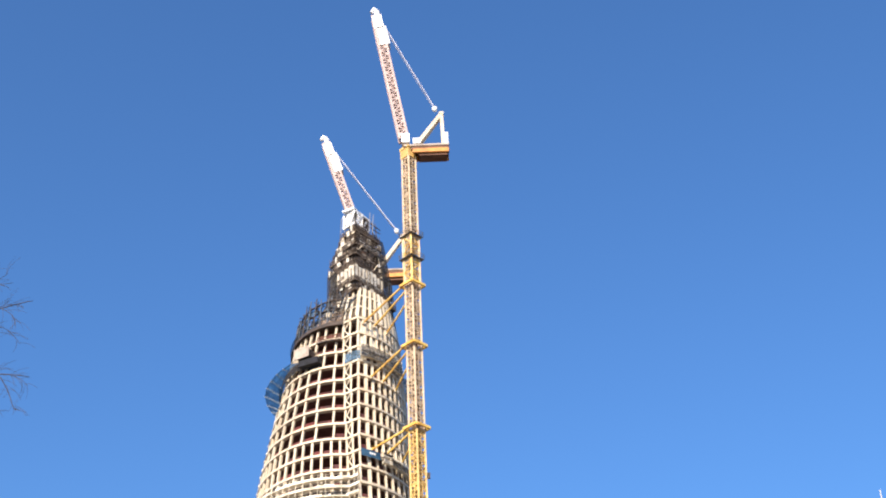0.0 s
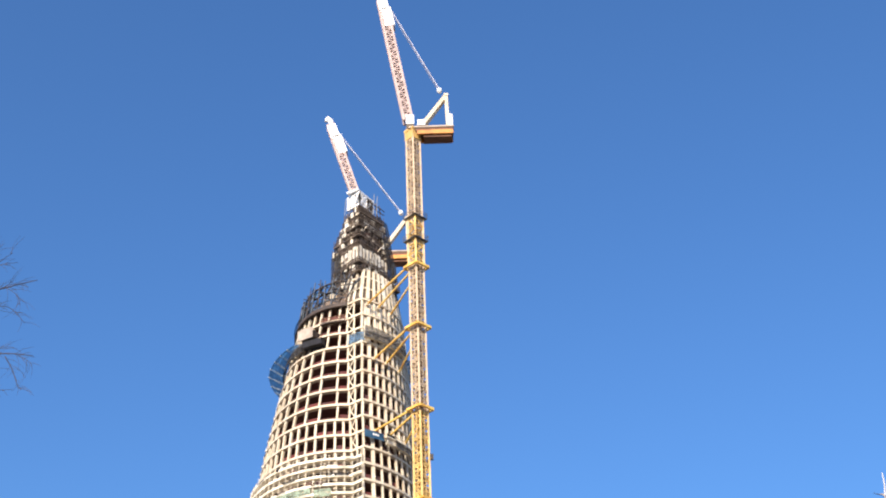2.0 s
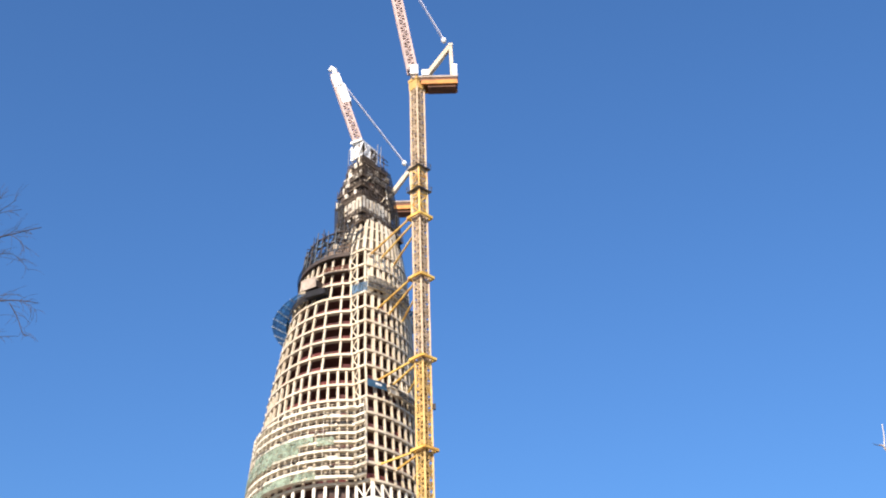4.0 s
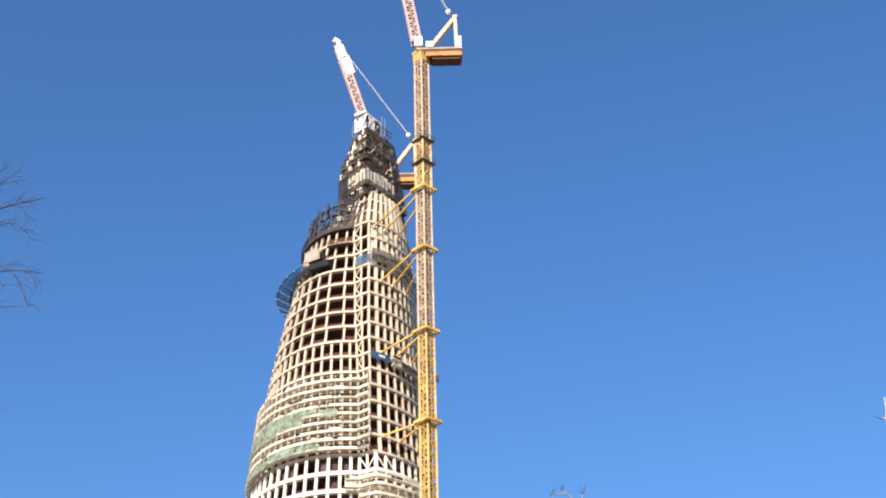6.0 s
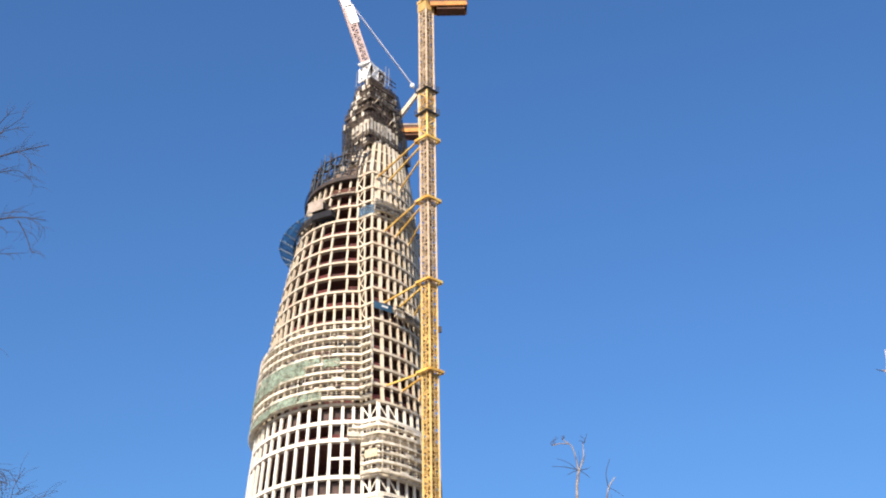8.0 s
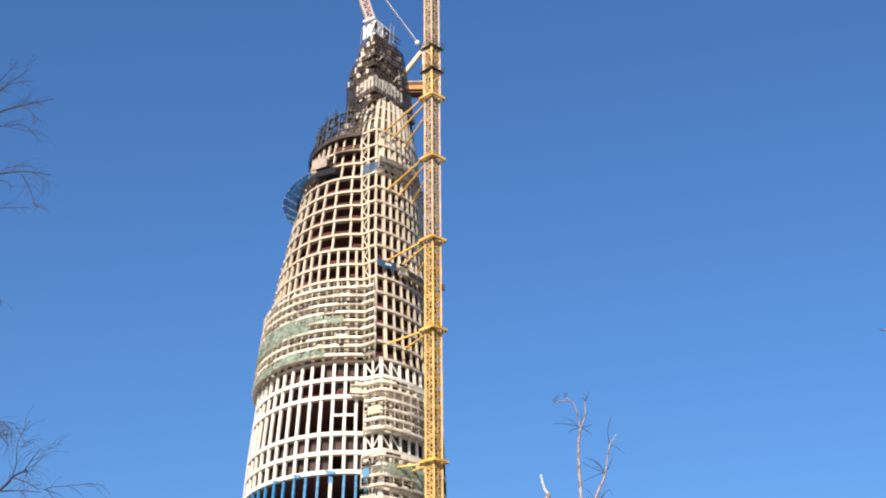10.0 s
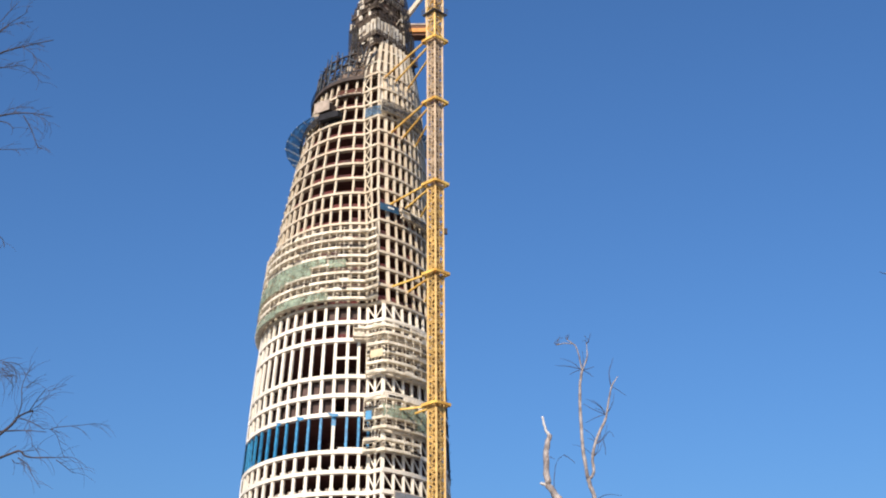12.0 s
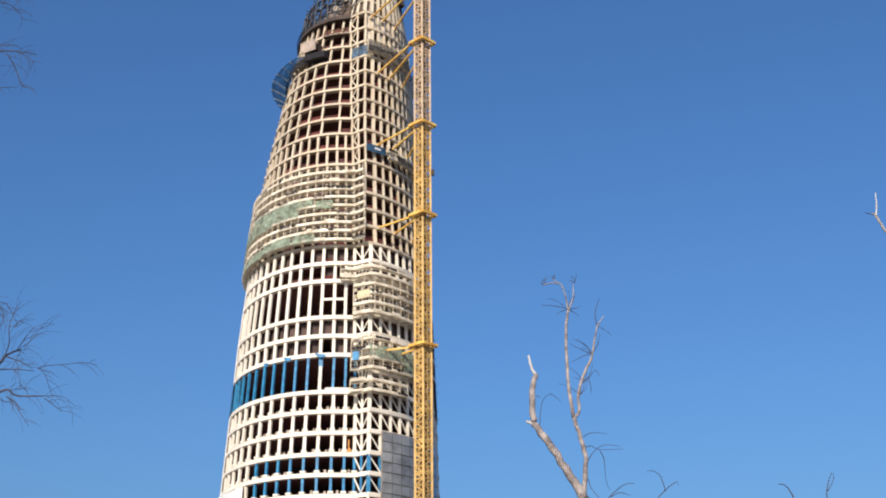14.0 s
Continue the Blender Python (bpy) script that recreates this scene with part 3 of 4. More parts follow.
ob = thing("edge_net", out(95, 76, 1), "long dark net hung on the tower's flank", "safety net")
keep(part("net", curved(64, 100, 64.0, 86.0, 0.3, 0.04), M_DARKNET), ob)
m = Mesh()
for i in range(12):
    m.beam(out(86 + 2 * (i % 3), 65.5 + 2 * i, 0.4), out(87 + 2 * (i % 3), 66.2 + 2 * i, 1.2), 0.08)
keep(part("ties", m, M_DARK), ob)

scaffold("narrow bright scaffold tower on the tapering flank", -101, -83, 115.0, 141.0, LIFT, 16, (), off=0.15, wide=0.45, spread=3.5)

# ---- climbing formwork on the core's top ----
form = thing("climbing_formwork", (-17.2, 272, 168), "dark climbing formwork with light shutters round the core top", "formwork")


def plan(z0, xl, xr, grow=0.0):
    """Four corners of the formwork's plan: left, front, right, back."""
    y = 264.3 + 0.10 * (z0 - 167)
    f = (xr - xl) / 14.0
    return [Vector((xl - grow, y + 6.5 * f, z0)), Vector((-17.3, y - grow, z0)), Vector((xr + grow, y + 10.5 * f, z0)), Vector(((xl + xr) / 2, y + 18 * f + grow, z0))]


def fadd(name, me, mat, label="", kind=""):
    return keep(part(name, me, mat, None, label, kind), form)


def deckplate(z, xl, xr, grow):
    m = Mesh()
    pts = plan(z, xl, xr, grow)
    m.hexa(pts + [p + Vector((0, 0, 0.3)) for p in pts])
    return m


def faces(z, xl, xr, grow):
    p = plan(z, xl, xr, grow)
    return ((p[0], p[1]), (p[1], p[2]))


STAGES = [(167.0, 169.8, -22.8, -8.9, "net"), (169.8, 174.8, -23.0, -9.7, "shutter"), (174.8, 178.0, -23.4, -10.4, "net"),
          (178.0, 181.0, -23.0, -11.0, "net"), (181.0, 183.0, -21.6, -11.6, "shutter"), (183.0, 185.2, -20.8, -12.2, "net"), (185.2, 188.2, -20.4, -12.6, "net")]
rf = random.Random(9)
inner = Mesh()
pa, pb = plan(166.5, -21.0, -10.5, -1.0), plan(166.5, -19.4, -13.6, -1.0)
inner.hexa(pa + [q + Vector((0, 0, 21.0)) for q in pb])
fadd("core_stub", inner, M_DARK, "dark inner core wall")
for z0, z1, xl, xr, what in STAGES:
    fadd("work_platform", deckplate(z0, xl, xr, 0.9), M_DARK)
    for a, b in faces(z0, xl, xr, 0.95):
        L = (b - a).length
        n = max(3, int(L / 1.1))
        for i in range(n + 1):
            q = a.lerp(b, i / n)
            m = Mesh()
            m.beam(q, q + Vector((0, 0, (z1 - z0) * (0.75 + 0.3 * rf.random()))), 0.13)
            fadd("guard_post", m, M_DARK)
        m = Mesh()
        over = (a - b).cross(Vector((0, 0, 1))).normalized() * -0.12
        for h in (0.15, 0.75, 1.3):
            m.beam(a + over + Vector((0, 0, h)), b + over + Vector((0, 0, h)), 0.3 if h < 0.2 else 0.15)
        fadd("guard_rail", m, M_RAIL)
    if what == "shutter":
        for a, b in faces(z0, xl, xr, 0.75):
            n = max(4, int((b - a).length / 1.25))
            for i in range(n):
                if rf.random() < 0.97:
                    h0, h1 = 0.3 + 0.5 * rf.random(), (z1 - z0) * (0.85 + 0.15 * rf.random())
                    q0, q1 = a.lerp(b, (i + 0.12) / n), a.lerp(b, (i + 0.72) / n)
                    m = Mesh()
                    m.beam(q0.lerp(q1, 0.5) + Vector((0, 0, h0)), q0.lerp(q1, 0.5) + Vector((0, 0, h1)), (q1 - q0).length, 0.3, up=(b - a).cross(Vector((0, 0, 1))))
                    fadd("shutter", m, M_CREAM, "light shutter panel")
    else:
        for (a, b), (a2, b2) in zip(faces(z0, xl, xr, 1.0), faces(z1, xl + 0.5, xr - 0.5, 0.8)):
            n = max(3, int((b - a).length / 1.8))
            for i in range(n):
                if rf.random() < 0.58:
                    m = Mesh()
                    h = 0.45 + 0.45 * rf.random()
                    u0, u1 = i / n, (i + 0.94) / n
                    c0, c1 = a.lerp(b, u0), a.lerp(b, u1)
                    m.sheet([[c0, c0.lerp(a2.lerp(b2, u0), h)], [c1, c1.lerp(a2.lerp(b2, u1), h)]])
                    fadd("net_panel", m, M_DARKNET)
                elif rf.random() < 0.6:
                    m = Mesh()
                    q = a.lerp(b, (i + 0.5) / n)
                    m.box(q.x, q.y + 0.5, q.z + 1.2, 1.1, 0.4, 1.6, 0.8)
                    fadd("stored_panel", m, M_CREAM if rf.random() < 0.6 else M_RUST)
for i in range(120):
    z0 = 168 + 18 * rf.random()
    xl, xr = -22.8 + max(0, z0 - 176) * 0.2, -9.4 - (z0 - 168) * 0.2
    a, b = faces(z0, xl, xr, 1.1)[i % 2]
    q, w, h = a.lerp(b, 0.1 + 0.8 * rf.random()), rf.uniform(0.4, 1.5), rf.uniform(0.3, 1.3)
    d = (b - a).normalized() * w / 2
    m = Mesh()
    m.beam(q - d, q + d + Vector((0, 0, rf.uniform(-0.2, 0.2))), 0.1, h)
    fadd("clutter_board", m, rf.choice((M_CREAM, M_BEIGE, M_BOARD, M_DARK, M_DARK, M_RAIL)))
for i in range(46):
    a, b = faces(167.3, -23.5, -9.0, 1.0)[i % 2]
    q = a.lerp(b, rf.random())
    zz = 168 + 18 * rf.random()
    q = q.lerp(Vector((-17, 272, q.z)), (zz - 168) / 45)
    m = Mesh()
    m.beam((q.x, q.y, zz), (q.x + rf.uniform(-1.6, 1.6), q.y + rf.uniform(-0.6, 0.6), zz + rf.uniform(-0.4, 2.4)), 0.16)
    fadd("prop", m, rf.choice((M_DARK, M_GREYSTEEL, M_BEIGE)))

for u0, z0, z1 in ((0.74, 169.2, 181.0), (0.78, 181.0, 187.0)):
    m = Mesh()
    rows = []
    for u in np.linspace(u0, 1.0, 5):
        lo_f, hi_f = faces(z0, -22.6, -9.3 - (z0 - 168) * 0.14, 1.2)[1], faces(z0, -22.6, -9.3 - (z1 - 168) * 0.14, 1.1)[1]
        q0, q1 = lo_f[0].lerp(lo_f[1], u), hi_f[0].lerp(hi_f[1], u) + Vector((0, 0, z1 - z0))
        rows.append([q0, q0.lerp(q1, 0.5) + Vector((0.15, -0.1, 0)), q1])
    m.sheet(rows)
    fadd("flank_net", m, M_DARKNET, "dark net drawn round the corner")
for u1, z0, z1 in ((0.34, 168.0, 175.0), (0.30, 175.0, 181.5), (0.2, 181.5, 187.0)):
    m = Mesh()
    rows = []
    for u in np.linspace(0.0, u1, 4):
        a, b = faces(z0, -23.6 + max(0, z0 - 178) * 0.5, -10, 1.0)[0]
        a2, b2 = faces(z0, -23.6 + max(0, z1 - 178) * 0.4, -10, 1.0)[0]
        rows.append([a.lerp(b, u), a2.lerp(b2, u) + Vector((0, 0, z1 - z0))])
    m.sheet(rows)
    fadd("flank_net", m, M_DARKNET, "dark net drawn round the corner")
top = thing("core_top_frame", (-17.2, 272, 188.2), "white steel frame and tanks on the core's top", "steel frame")
for a, b in faces(188.2, -20.4, -14.4, 0.0):
    for h in (0.2, 3.9):
        m = Mesh()
        m.beam(a + Vector((0, 0, h)), b + Vector((0, 0, h)), 0.5)
        keep(part("rail_beam", m, M_PANEL), top)
    for u, v in ((0.0, 0.5), (0.5, 0.0), (0.5, 1.0)):
        m = Mesh()
        m.beam(a.lerp(b, u) + Vector((0, 0, 0.2)), a.lerp(b, v) + Vector((0, 0, 3.9)), 0.6)
        keep(part("diagonal", m, M_PANEL), top)
    for u in (0.0, 0.5, 1.0):
        m = Mesh()
        m.beam(a.lerp(b, u), a.lerp(b, u) + Vector((0, 0, 4.1)), 0.4)
        keep(part("upright", m, M_PANEL), top)
    m = Mesh()
    q = a.lerp(b, 0.55)
    m.box(q.x + 0.3, q.y + 1.2, 190.1, 2.0, 1.2, 3.0, 0.85 if b.x > -16 else -0.9)
    keep(part("white_tank" if b.x < -16 else "side_screen", m, M_PANEL if b.x < -16 else M_DARK), top)
for u in (0.45, 0.7, 0.95, 1.15):
    a, b = faces(188.2, -20.4, -13.6, 0.5)[1]
    q = a.lerp(b, u)
    m = Mesh()
    m.beam(q, q + Vector((-0.25, 0.3, 3.4 + 0.9 * rf.random())), 0.22)
    m.beam(q + Vector((0, 0, 1.2)), q + (b - a) * 0.24 + Vector((0, 0, 1.5)), 0.16)
    m.beam(q + Vector((0, 0, 2.7)), q + (b - a) * 0.24 + Vector((0, 0, 2.5)), 0.16)
    keep(part("side_rail", m, M_DARK, None, "dark guard rail"), top)
m = Mesh()
m.box(-18.8, 267.4, 192.7, 3.4, 1.6, 0.5, -0.5)
keep(part("roof_beam", m, M_PANEL), top)
for x in (-21.2, -20.2, -14.0, -13.2, -16.0):
    m = Mesh()
    m.beam((x, 269, 187), (x + 0.2, 269, 191 + rf.random() * 2.5), 0.14)
    keep(part("mast_pole", m, M_GREYSTEEL), top)


# ---- luffing cranes ----
def lattice(me, a, b, w, bay_len, chord, brace, turn=0.0):
    """A square lattice of four chords and zigzag braces from a to b."""
    a, b = Vector(a), Vector(b)
    t = (b - a).normalized()
    s = t.cross(Vector((0, 1, 0.01)))
    s = (s if s.length > 0.2 else t.cross(Vector((1, 0, 0)))).normalized()
    u = s.cross(t)
    c, q = math.cos(turn), math.sin(turn)
    s, u = c * s + q * u, -q * s + c * u
    corners = [(-1, -1), (1, -1), (1, 1), (-1, 1)]
    off = [(i * s + j * u) * w / 2 for i, j in corners]
    for o in off:
        me.beam(a + o, b + o, chord)
    n = max(1, round((b - a).length / bay_len))
    for k in range(n):
        p, r = a + (b - a) * (k / n), a + (b - a) * ((k + 1) / n)
        for i in range(4):
            o1, o2 = off[i], off[(i + 1) % 4]
            if k % 2:
                o1, o2 = o2, o1
            me.beam(p + o1, r + o2, brace)
            me.beam(r + off[i], r + off[(i + 1) % 4], brace)


def mast_section(me, a, b):
    """A dense mast section: heavy chords, crossed braces, inner lift guides."""
    lattice(me, a, b, 2.25, 1.2, 0.42, 0.2, radians(45))
    lattice(me, a, b, 1.1, 2.0, 0.17, 0.12, radians(45))
    a, b = Vector(a), Vector(b)
    for i in range(4):
        q = Vector((math.cos(radians(90 * i + 45)), math.sin(radians(90 * i + 45)), 0)) * 1.12
        me.beam(a + q, b + q, 0.13)
    me.box(a.x, a.y, b.z - 0.25, 2.3, 2.3, 0.3, 0.785)
    me.box(a.x, a.y, a.z + 0.15, 2.5, 2.5, 0.3, 0.785)


def crane_head(holder, heel, tip, x_mast, y, zm, size=1.0):
    """Everything above the mast: deck, A-frame, jib, ropes. zm: the mast's top."""
    def add(name, me, mat, label="", smooth=False):
        return keep(part(name, me, mat, None, label, smooth=smooth), holder)

    me = Mesh()
    me.box(x_mast, y, zm - 0.4 * size, 2.75, 2.75, 2.6, 0.785)
    me.box(x_mast, y, zm + 1.1 * size, 3.0, 3.0, 0.7, 0.785)
    add("slewing_ring", me, M_AMBER)
    me = Mesh()
    me.box(x_mast + 4.6 * size, y, zm + 1.3 * size, 10.8, 3.6, 0.45)
    add("machinery_deck", me, M_GREYBOARD, "brown deck with walkway")
    me = Mesh()
    me.box(x_mast + 5.4 * size, y, zm + 0.6 * size, 9.0, 3.2, 0.9)
    add("underframe", me, M_RUST, "dark brown deck underframe")
    me = Mesh()
    me.box(x_mast + 5.6 * size, y - 1.7, zm - 0.5 * size, 8.6, 0.5, 1.1)
    me.box(x_mast + 5.6 * size, y + 1.7, zm - 0.5 * size, 8.6, 0.5, 1.1)
    add("deck_girder", me, M_DECK, "rusty orange girder")
    me = Mesh()
    me.box(x_mast + 6.2 * size, y, zm - 1.25 * size, 6.6, 2.8, 0.9)
    add("counterweight", me, M_RUST, "dark brown counterweight blocks")
    me = Mesh()
    me.box(x_mast + 9.6 * size, y, zm + 3.3 * size, 0.9, 3.2, 3.6)
    add("winch_house", me, M_PANEL, "white winch house")
    me = Mesh()
    me.box(x_mast - 0.6 * size, y - 1.2, zm + 3.4 * size, 1.9, 2.0, 2.6)
    me.box(x_mast + 2.2 * size, y - 1.0, zm + 2.6 * size, 1.8, 1.8, 1.5)
    add("operator_cab", me, M_PANEL, "white cab")
    apex = Vector((x_mast + 8.7 * size, y, zm + 12.3 * size))
    for dy in (-0.6, 0.6):
        me = Mesh()
        me.beam((x_mast + 1.9 * size, y + dy, zm + 1.8 * size), apex + Vector((0, dy * 0.4, 0)), 0.9)
        add("front_leg", me, M_BEIGE)
        me = Mesh()
        me.beam((x_mast + 8.9 * size, y + dy, zm + 1.5 * size), apex + Vector((0, dy * 0.4, 0)), 0.8)
        add("back_leg", me, M_BEIGE)
    me = Mesh()
    me.box(*apex, 1.1, 1.6, 0.7)
    add("apex_sheave", me, M_BEIGE)
    heel, tip = Vector(heel), Vector(tip)
    me = Mesh()
    end = heel.lerp(tip, 0.94)
    lattice(me, heel, end, 2.0, 1.25, 0.55, 0.28)
    jib = add("jib", me, M_JIB)
    me = Mesh()
    me.beam(heel, end, 0.5, 0.3, up=(0, 1, 0))
    walkway = part("walkway", me, M_RUST, jib, "brown walkway inside the jib")
    me = Mesh()
    t = (tip - heel).normalized()
    side = Vector((0, 1, 0)).cross(t).normalized()
    for f0, f1, s in ((0.70, 0.84, 0.7), (0.83, 0.93, 0.1)):
        me.beam(heel.lerp(tip, f0) + side * s, heel.lerp(tip, f1) + side * s * 0.8, 2.4, 2.7, up=(0, 1, 0))
    add("jib_panel", me, M_PANEL, "bright white panels near the jib's tip")
    me = Mesh()
    me.pipe([tip - side * 0.9 - t * 0.6, tip - side * 0.1 + t * 0.3, tip + side * 0.5 - t * 0.8, tip + side * 0.3 - t * 2.8], [0.5, 0.75, 0.8, 0.6], 8)
    add("jib_head", me, M_PANEL, "white hooked jib head")
    ball = Vector((x_mast + 7.1 * size, y, zm + 14.2 * size))
    me = Mesh()
    me.pipe([ball + Vector((0, 0, s)) for s in (-0.8, -0.5, 0, 0.5, 0.8)], [0.2, 0.55, 0.7, 0.55, 0.2], 10)
    add("luffing_block", me, M_PANEL, "white pulley block", True)
    for dy in (-0.5, 0.5):
        me = Mesh()
        me.pipe([ball + Vector((0, dy, 0)), heel.lerp(tip, 0.88) + side * 1.3 + Vector((0, dy, 0))], [0.11, 0.11], 5)
        add("luffing_rope", me, M_ROPE)


def hi_of(z):
    return 19.0 + 0.046 * (z - 75) if z < 150 else 16


MX, MY, MTOP = -3.27, 245.0, 192.8
crane = thing("tower_crane", (MX, MY, 0), "tall yellow luffing tower crane tied to the tower", "crane", "cranes")
z = 0.0
while z < MTOP - 1:
    top = min(z + 6.0, MTOP)
    me = Mesh()
    mast_section(me, (MX, MY, z), (MX, MY, top))
    section = keep(part("mast_section", me, M_PALE if z > 119 else M_AMBER), crane)
    me = Mesh()
    me.beam((MX + 0.55, MY + 0.2, z), (MX + 0.55, MY + 0.2, top), 0.5)
    me.beam((MX - 0.35, MY + 0.5, z), (MX - 0.35, MY + 0.5, top), 0.4)
    part("cable_run", me, M_MASTCORE, section, "rust-red cable run")
    z = top
crane_head(crane, (-4.26, MY, 196.9), (-10.91, MY, 239.9), MX, MY, MTOP, 0.95)
for zc in (19.0, 39.5, 73.0, 100.5, 120.7, 140.2, 155.6):
    me = Mesh()
    s = 2.75
    for i in range(4):
        a0, a1 = radians(90 * i), radians(90 * i + 90)
        me.beam((MX + s * math.cos(a0), MY + s * math.sin(a0), zc), (MX + s * math.cos(a1), MY + s * math.sin(a1), zc), 0.5, 0.55)
    col = keep(part("collar", me, M_YELLOW), crane)
    for phi, xs, ys in ((hi_of(zc), -2.6, 0.1), (hi_of(zc) + 10, -1.4, 1.3), (hi_of(zc) + 24, 0.0, 2.6)):
        me = Mesh()
        me.beam((MX + xs, MY + ys, zc - 0.3), out(phi, zc - 0.3, 0.3), 0.34)
        keep(part("tie_strut", me, M_YELLOW), crane)
    for phi in (hi_of(zc), hi_of(zc) + 10, hi_of(zc) + 24):
        me = Mesh()
        q = out(phi, zc - 0.3, 0.35)
        me.box(q.x, q.y, q.z, 0.6, 0.7, 0.8, radians(phi))
        keep(part("tie_bracket", me, M_BEIGE), crane)

for zc, s in ((162.5, 2.95), (168.6, 2.85)):
    me = Mesh()
    me.box(MX, MY, zc, 2 * s * 0.70, 2 * s * 0.70, 0.10, radians(45))
    deck = keep(part("service_deck", me, M_GREYSTEEL), crane)
    me = Mesh()
    for i in range(4):
        a0, a1 = radians(90 * i), radians(90 * i + 90)
        for h in (0.6, 1.2):
            me.beam((MX + s * math.cos(a0), MY + s * math.sin(a0), zc + h), (MX + s * math.cos(a1), MY + s * math.sin(a1), zc + h), 0.09)
    part("guard_rail", me, M_GREYSTEEL, deck)
me = Mesh()
lattice(me, (MX, MY, 156.4), (MX, MY, 168.6), 2.5, 2.4, 0.34, 0.18, radians(45))
keep(part("climbing_cage", me, M_YELLOW), crane)
for i, zc in enumerate(np.arange(4, 184, 6.0)):
    me = Mesh()
    me.beam((MX - 0.25, MY - 0.3, zc), (MX - 0.25, MY - 0.3, zc + 5.8), 0.12)
    me.beam((MX + 0.25, MY - 0.3, zc), (MX + 0.25, MY - 0.3, zc + 5.8), 0.12)
    for h in np.arange(0.3, 5.8, 0.6):
        me.beam((MX - 0.25, MY - 0.3, zc + h), (MX + 0.25, MY - 0.3, zc + h), 0.08)
    keep(part("ladder", me, M_YELLOW), crane)
me = Mesh()
me.box(MX + 2.1, MY, 110.0, 0.7, 0.6, 1.2)
keep(part("cable_drum", me, M_DARK), crane)

crane2 = thing("tower_crane", (-14.9, 291, level(18)), "pale luffing tower crane standing behind the tower top", "crane", "cranes")
me = Mesh()
lattice(me, (-14.9, 291, level(18)), (-14.9, 291, 187.5), 2.35, 2.0, 0.38, 0.17, radians(45))
keep(part("mast", me, M_PALE), crane2)
crane_head(crane2, (-15.2, 291, 192.0), (-27.9, 291, 235.5), -15.1, 291, 187.5, 1.04)


# ---- bare trees near the camera ----
def bare_tree(at, label):
    return thing("bare_tree", at, label, "tree", "bare street trees")


rt = random.Random(21)


def limb(tree, y, line, r0, r1, mat=None, name="branch"):
    """A tapering, slightly crooked branch along a few points (x, z) at a distance y."""
    pts = [Vector((x, y, z)) for x, z in line]
    fine, n = [], 5
    for i in range(len(pts) - 1):
        p0, p1, p2, p3 = pts[max(i - 1, 0)], pts[i], pts[i + 1], pts[min(i + 2, len(pts) - 1)]
        for j in range(n):
            u = j / n
            q = 0.5 * ((2 * p1) + (p2 - p0) * u + (2 * p0 - 5 * p1 + 4 * p2 - p3) * u * u + (3 * p1 - p0 - 3 * p2 + p3) * u ** 3)
            fine.append(q)
    fine.append(pts[-1])
    k = len(fine) - 1
    w = 0.10 * (r0 + r1)
    fine = [q + (Vector((rt.uniform(-w, w), rt.uniform(-w, w), rt.uniform(-w, w))) if 0 < i < k else Vector()) for i, q in enumerate(fine)]
    slim = 0.82 if r0 > 0.013 else 0.7
    me = Mesh()
    me.pipe(fine, [slim * (r0 + (r1 - r0) * i / k) * rt.uniform(0.92, 1.08) for i in range(k + 1)], 7 if r0 > 0.02 else 5)
    return keep(part(name, me, mat or (M_BARK if r0 > 0.017 else M_TWIG), None, smooth=True), tree)


def trunk(tree, base, top, r0, r1):
    base, top = Vector(base), Vector(top)
    me = Mesh()
    pts = [base.lerp(top, i / 10) + Vector((0.12 * math.sin(i * 1.1), 0.08 * math.sin(i * 0.8 + 1), 0)) * (0 < i < 10) for i in range(11)]
    me.pipe(pts, [(r0 + (r1 - r0) * i / 10) * (1.25 if i == 0 else 1) for i in range(11)], 12)
    return keep(part("trunk", me, M_BARK, None, smooth=True), tree)


tree = bare_tree((2.9, 20.0, 0), "bare young tree with a broken pale limb")
trunk(tree, (2.9, 20.0, 0), (2.2, 20.0, 4.98), 0.14, 0.095)
limb(tree, 20, [(2.21, 4.96), (1.93, 5.44), (1.62, 5.93), (1.46, 6.17)], 0.085, 0.062)
limb(tree, 20, [(1.46, 6.17), (1.45, 6.60), (1.52, 6.95)], 0.06, 0.05)
limb(tree, 20, [(1.52, 6.93), (1.46, 7.04), (1.41, 7.25)], 0.035, 0.02, M_CUT, "broken_end")
limb(tree, 20, [(1.48, 6.13), (1.35, 6.19)], 0.035, 0.025, M_CUT, "broken_end")
limb(tree, 20, [(2.19, 5.00), (2.25, 5.57), (2.18, 5.92), (2.09, 6.24)], 0.05, 0.04)
limb(tree, 20, [(2.09, 6.24), (2.03, 6.78), (2.02, 7.57), (2.08, 8.00)], 0.038, 0.025)
limb(tree, 20, [(2.08, 8.00), (2.01, 8.39), (1.86, 8.53)], 0.018, 0.008)
limb(tree, 20, [(1.94, 8.46), (1.81, 8.47), (1.69, 8.44)], 0.014, 0.009, M_BARK)
for x, z in ((1.69, 8.44), (1.86, 8.53), (2.17, 8.46)):
    for _ in range(3):
        limb(tree, 20, [(x, z), (x + rt.uniform(-0.05, 0.05), z + 0.05), (x + rt.uniform(-0.1, 0.1), z + rt.uniform(0.04, 0.2))], 0.009, 0.004, M_TWIG, "twig")
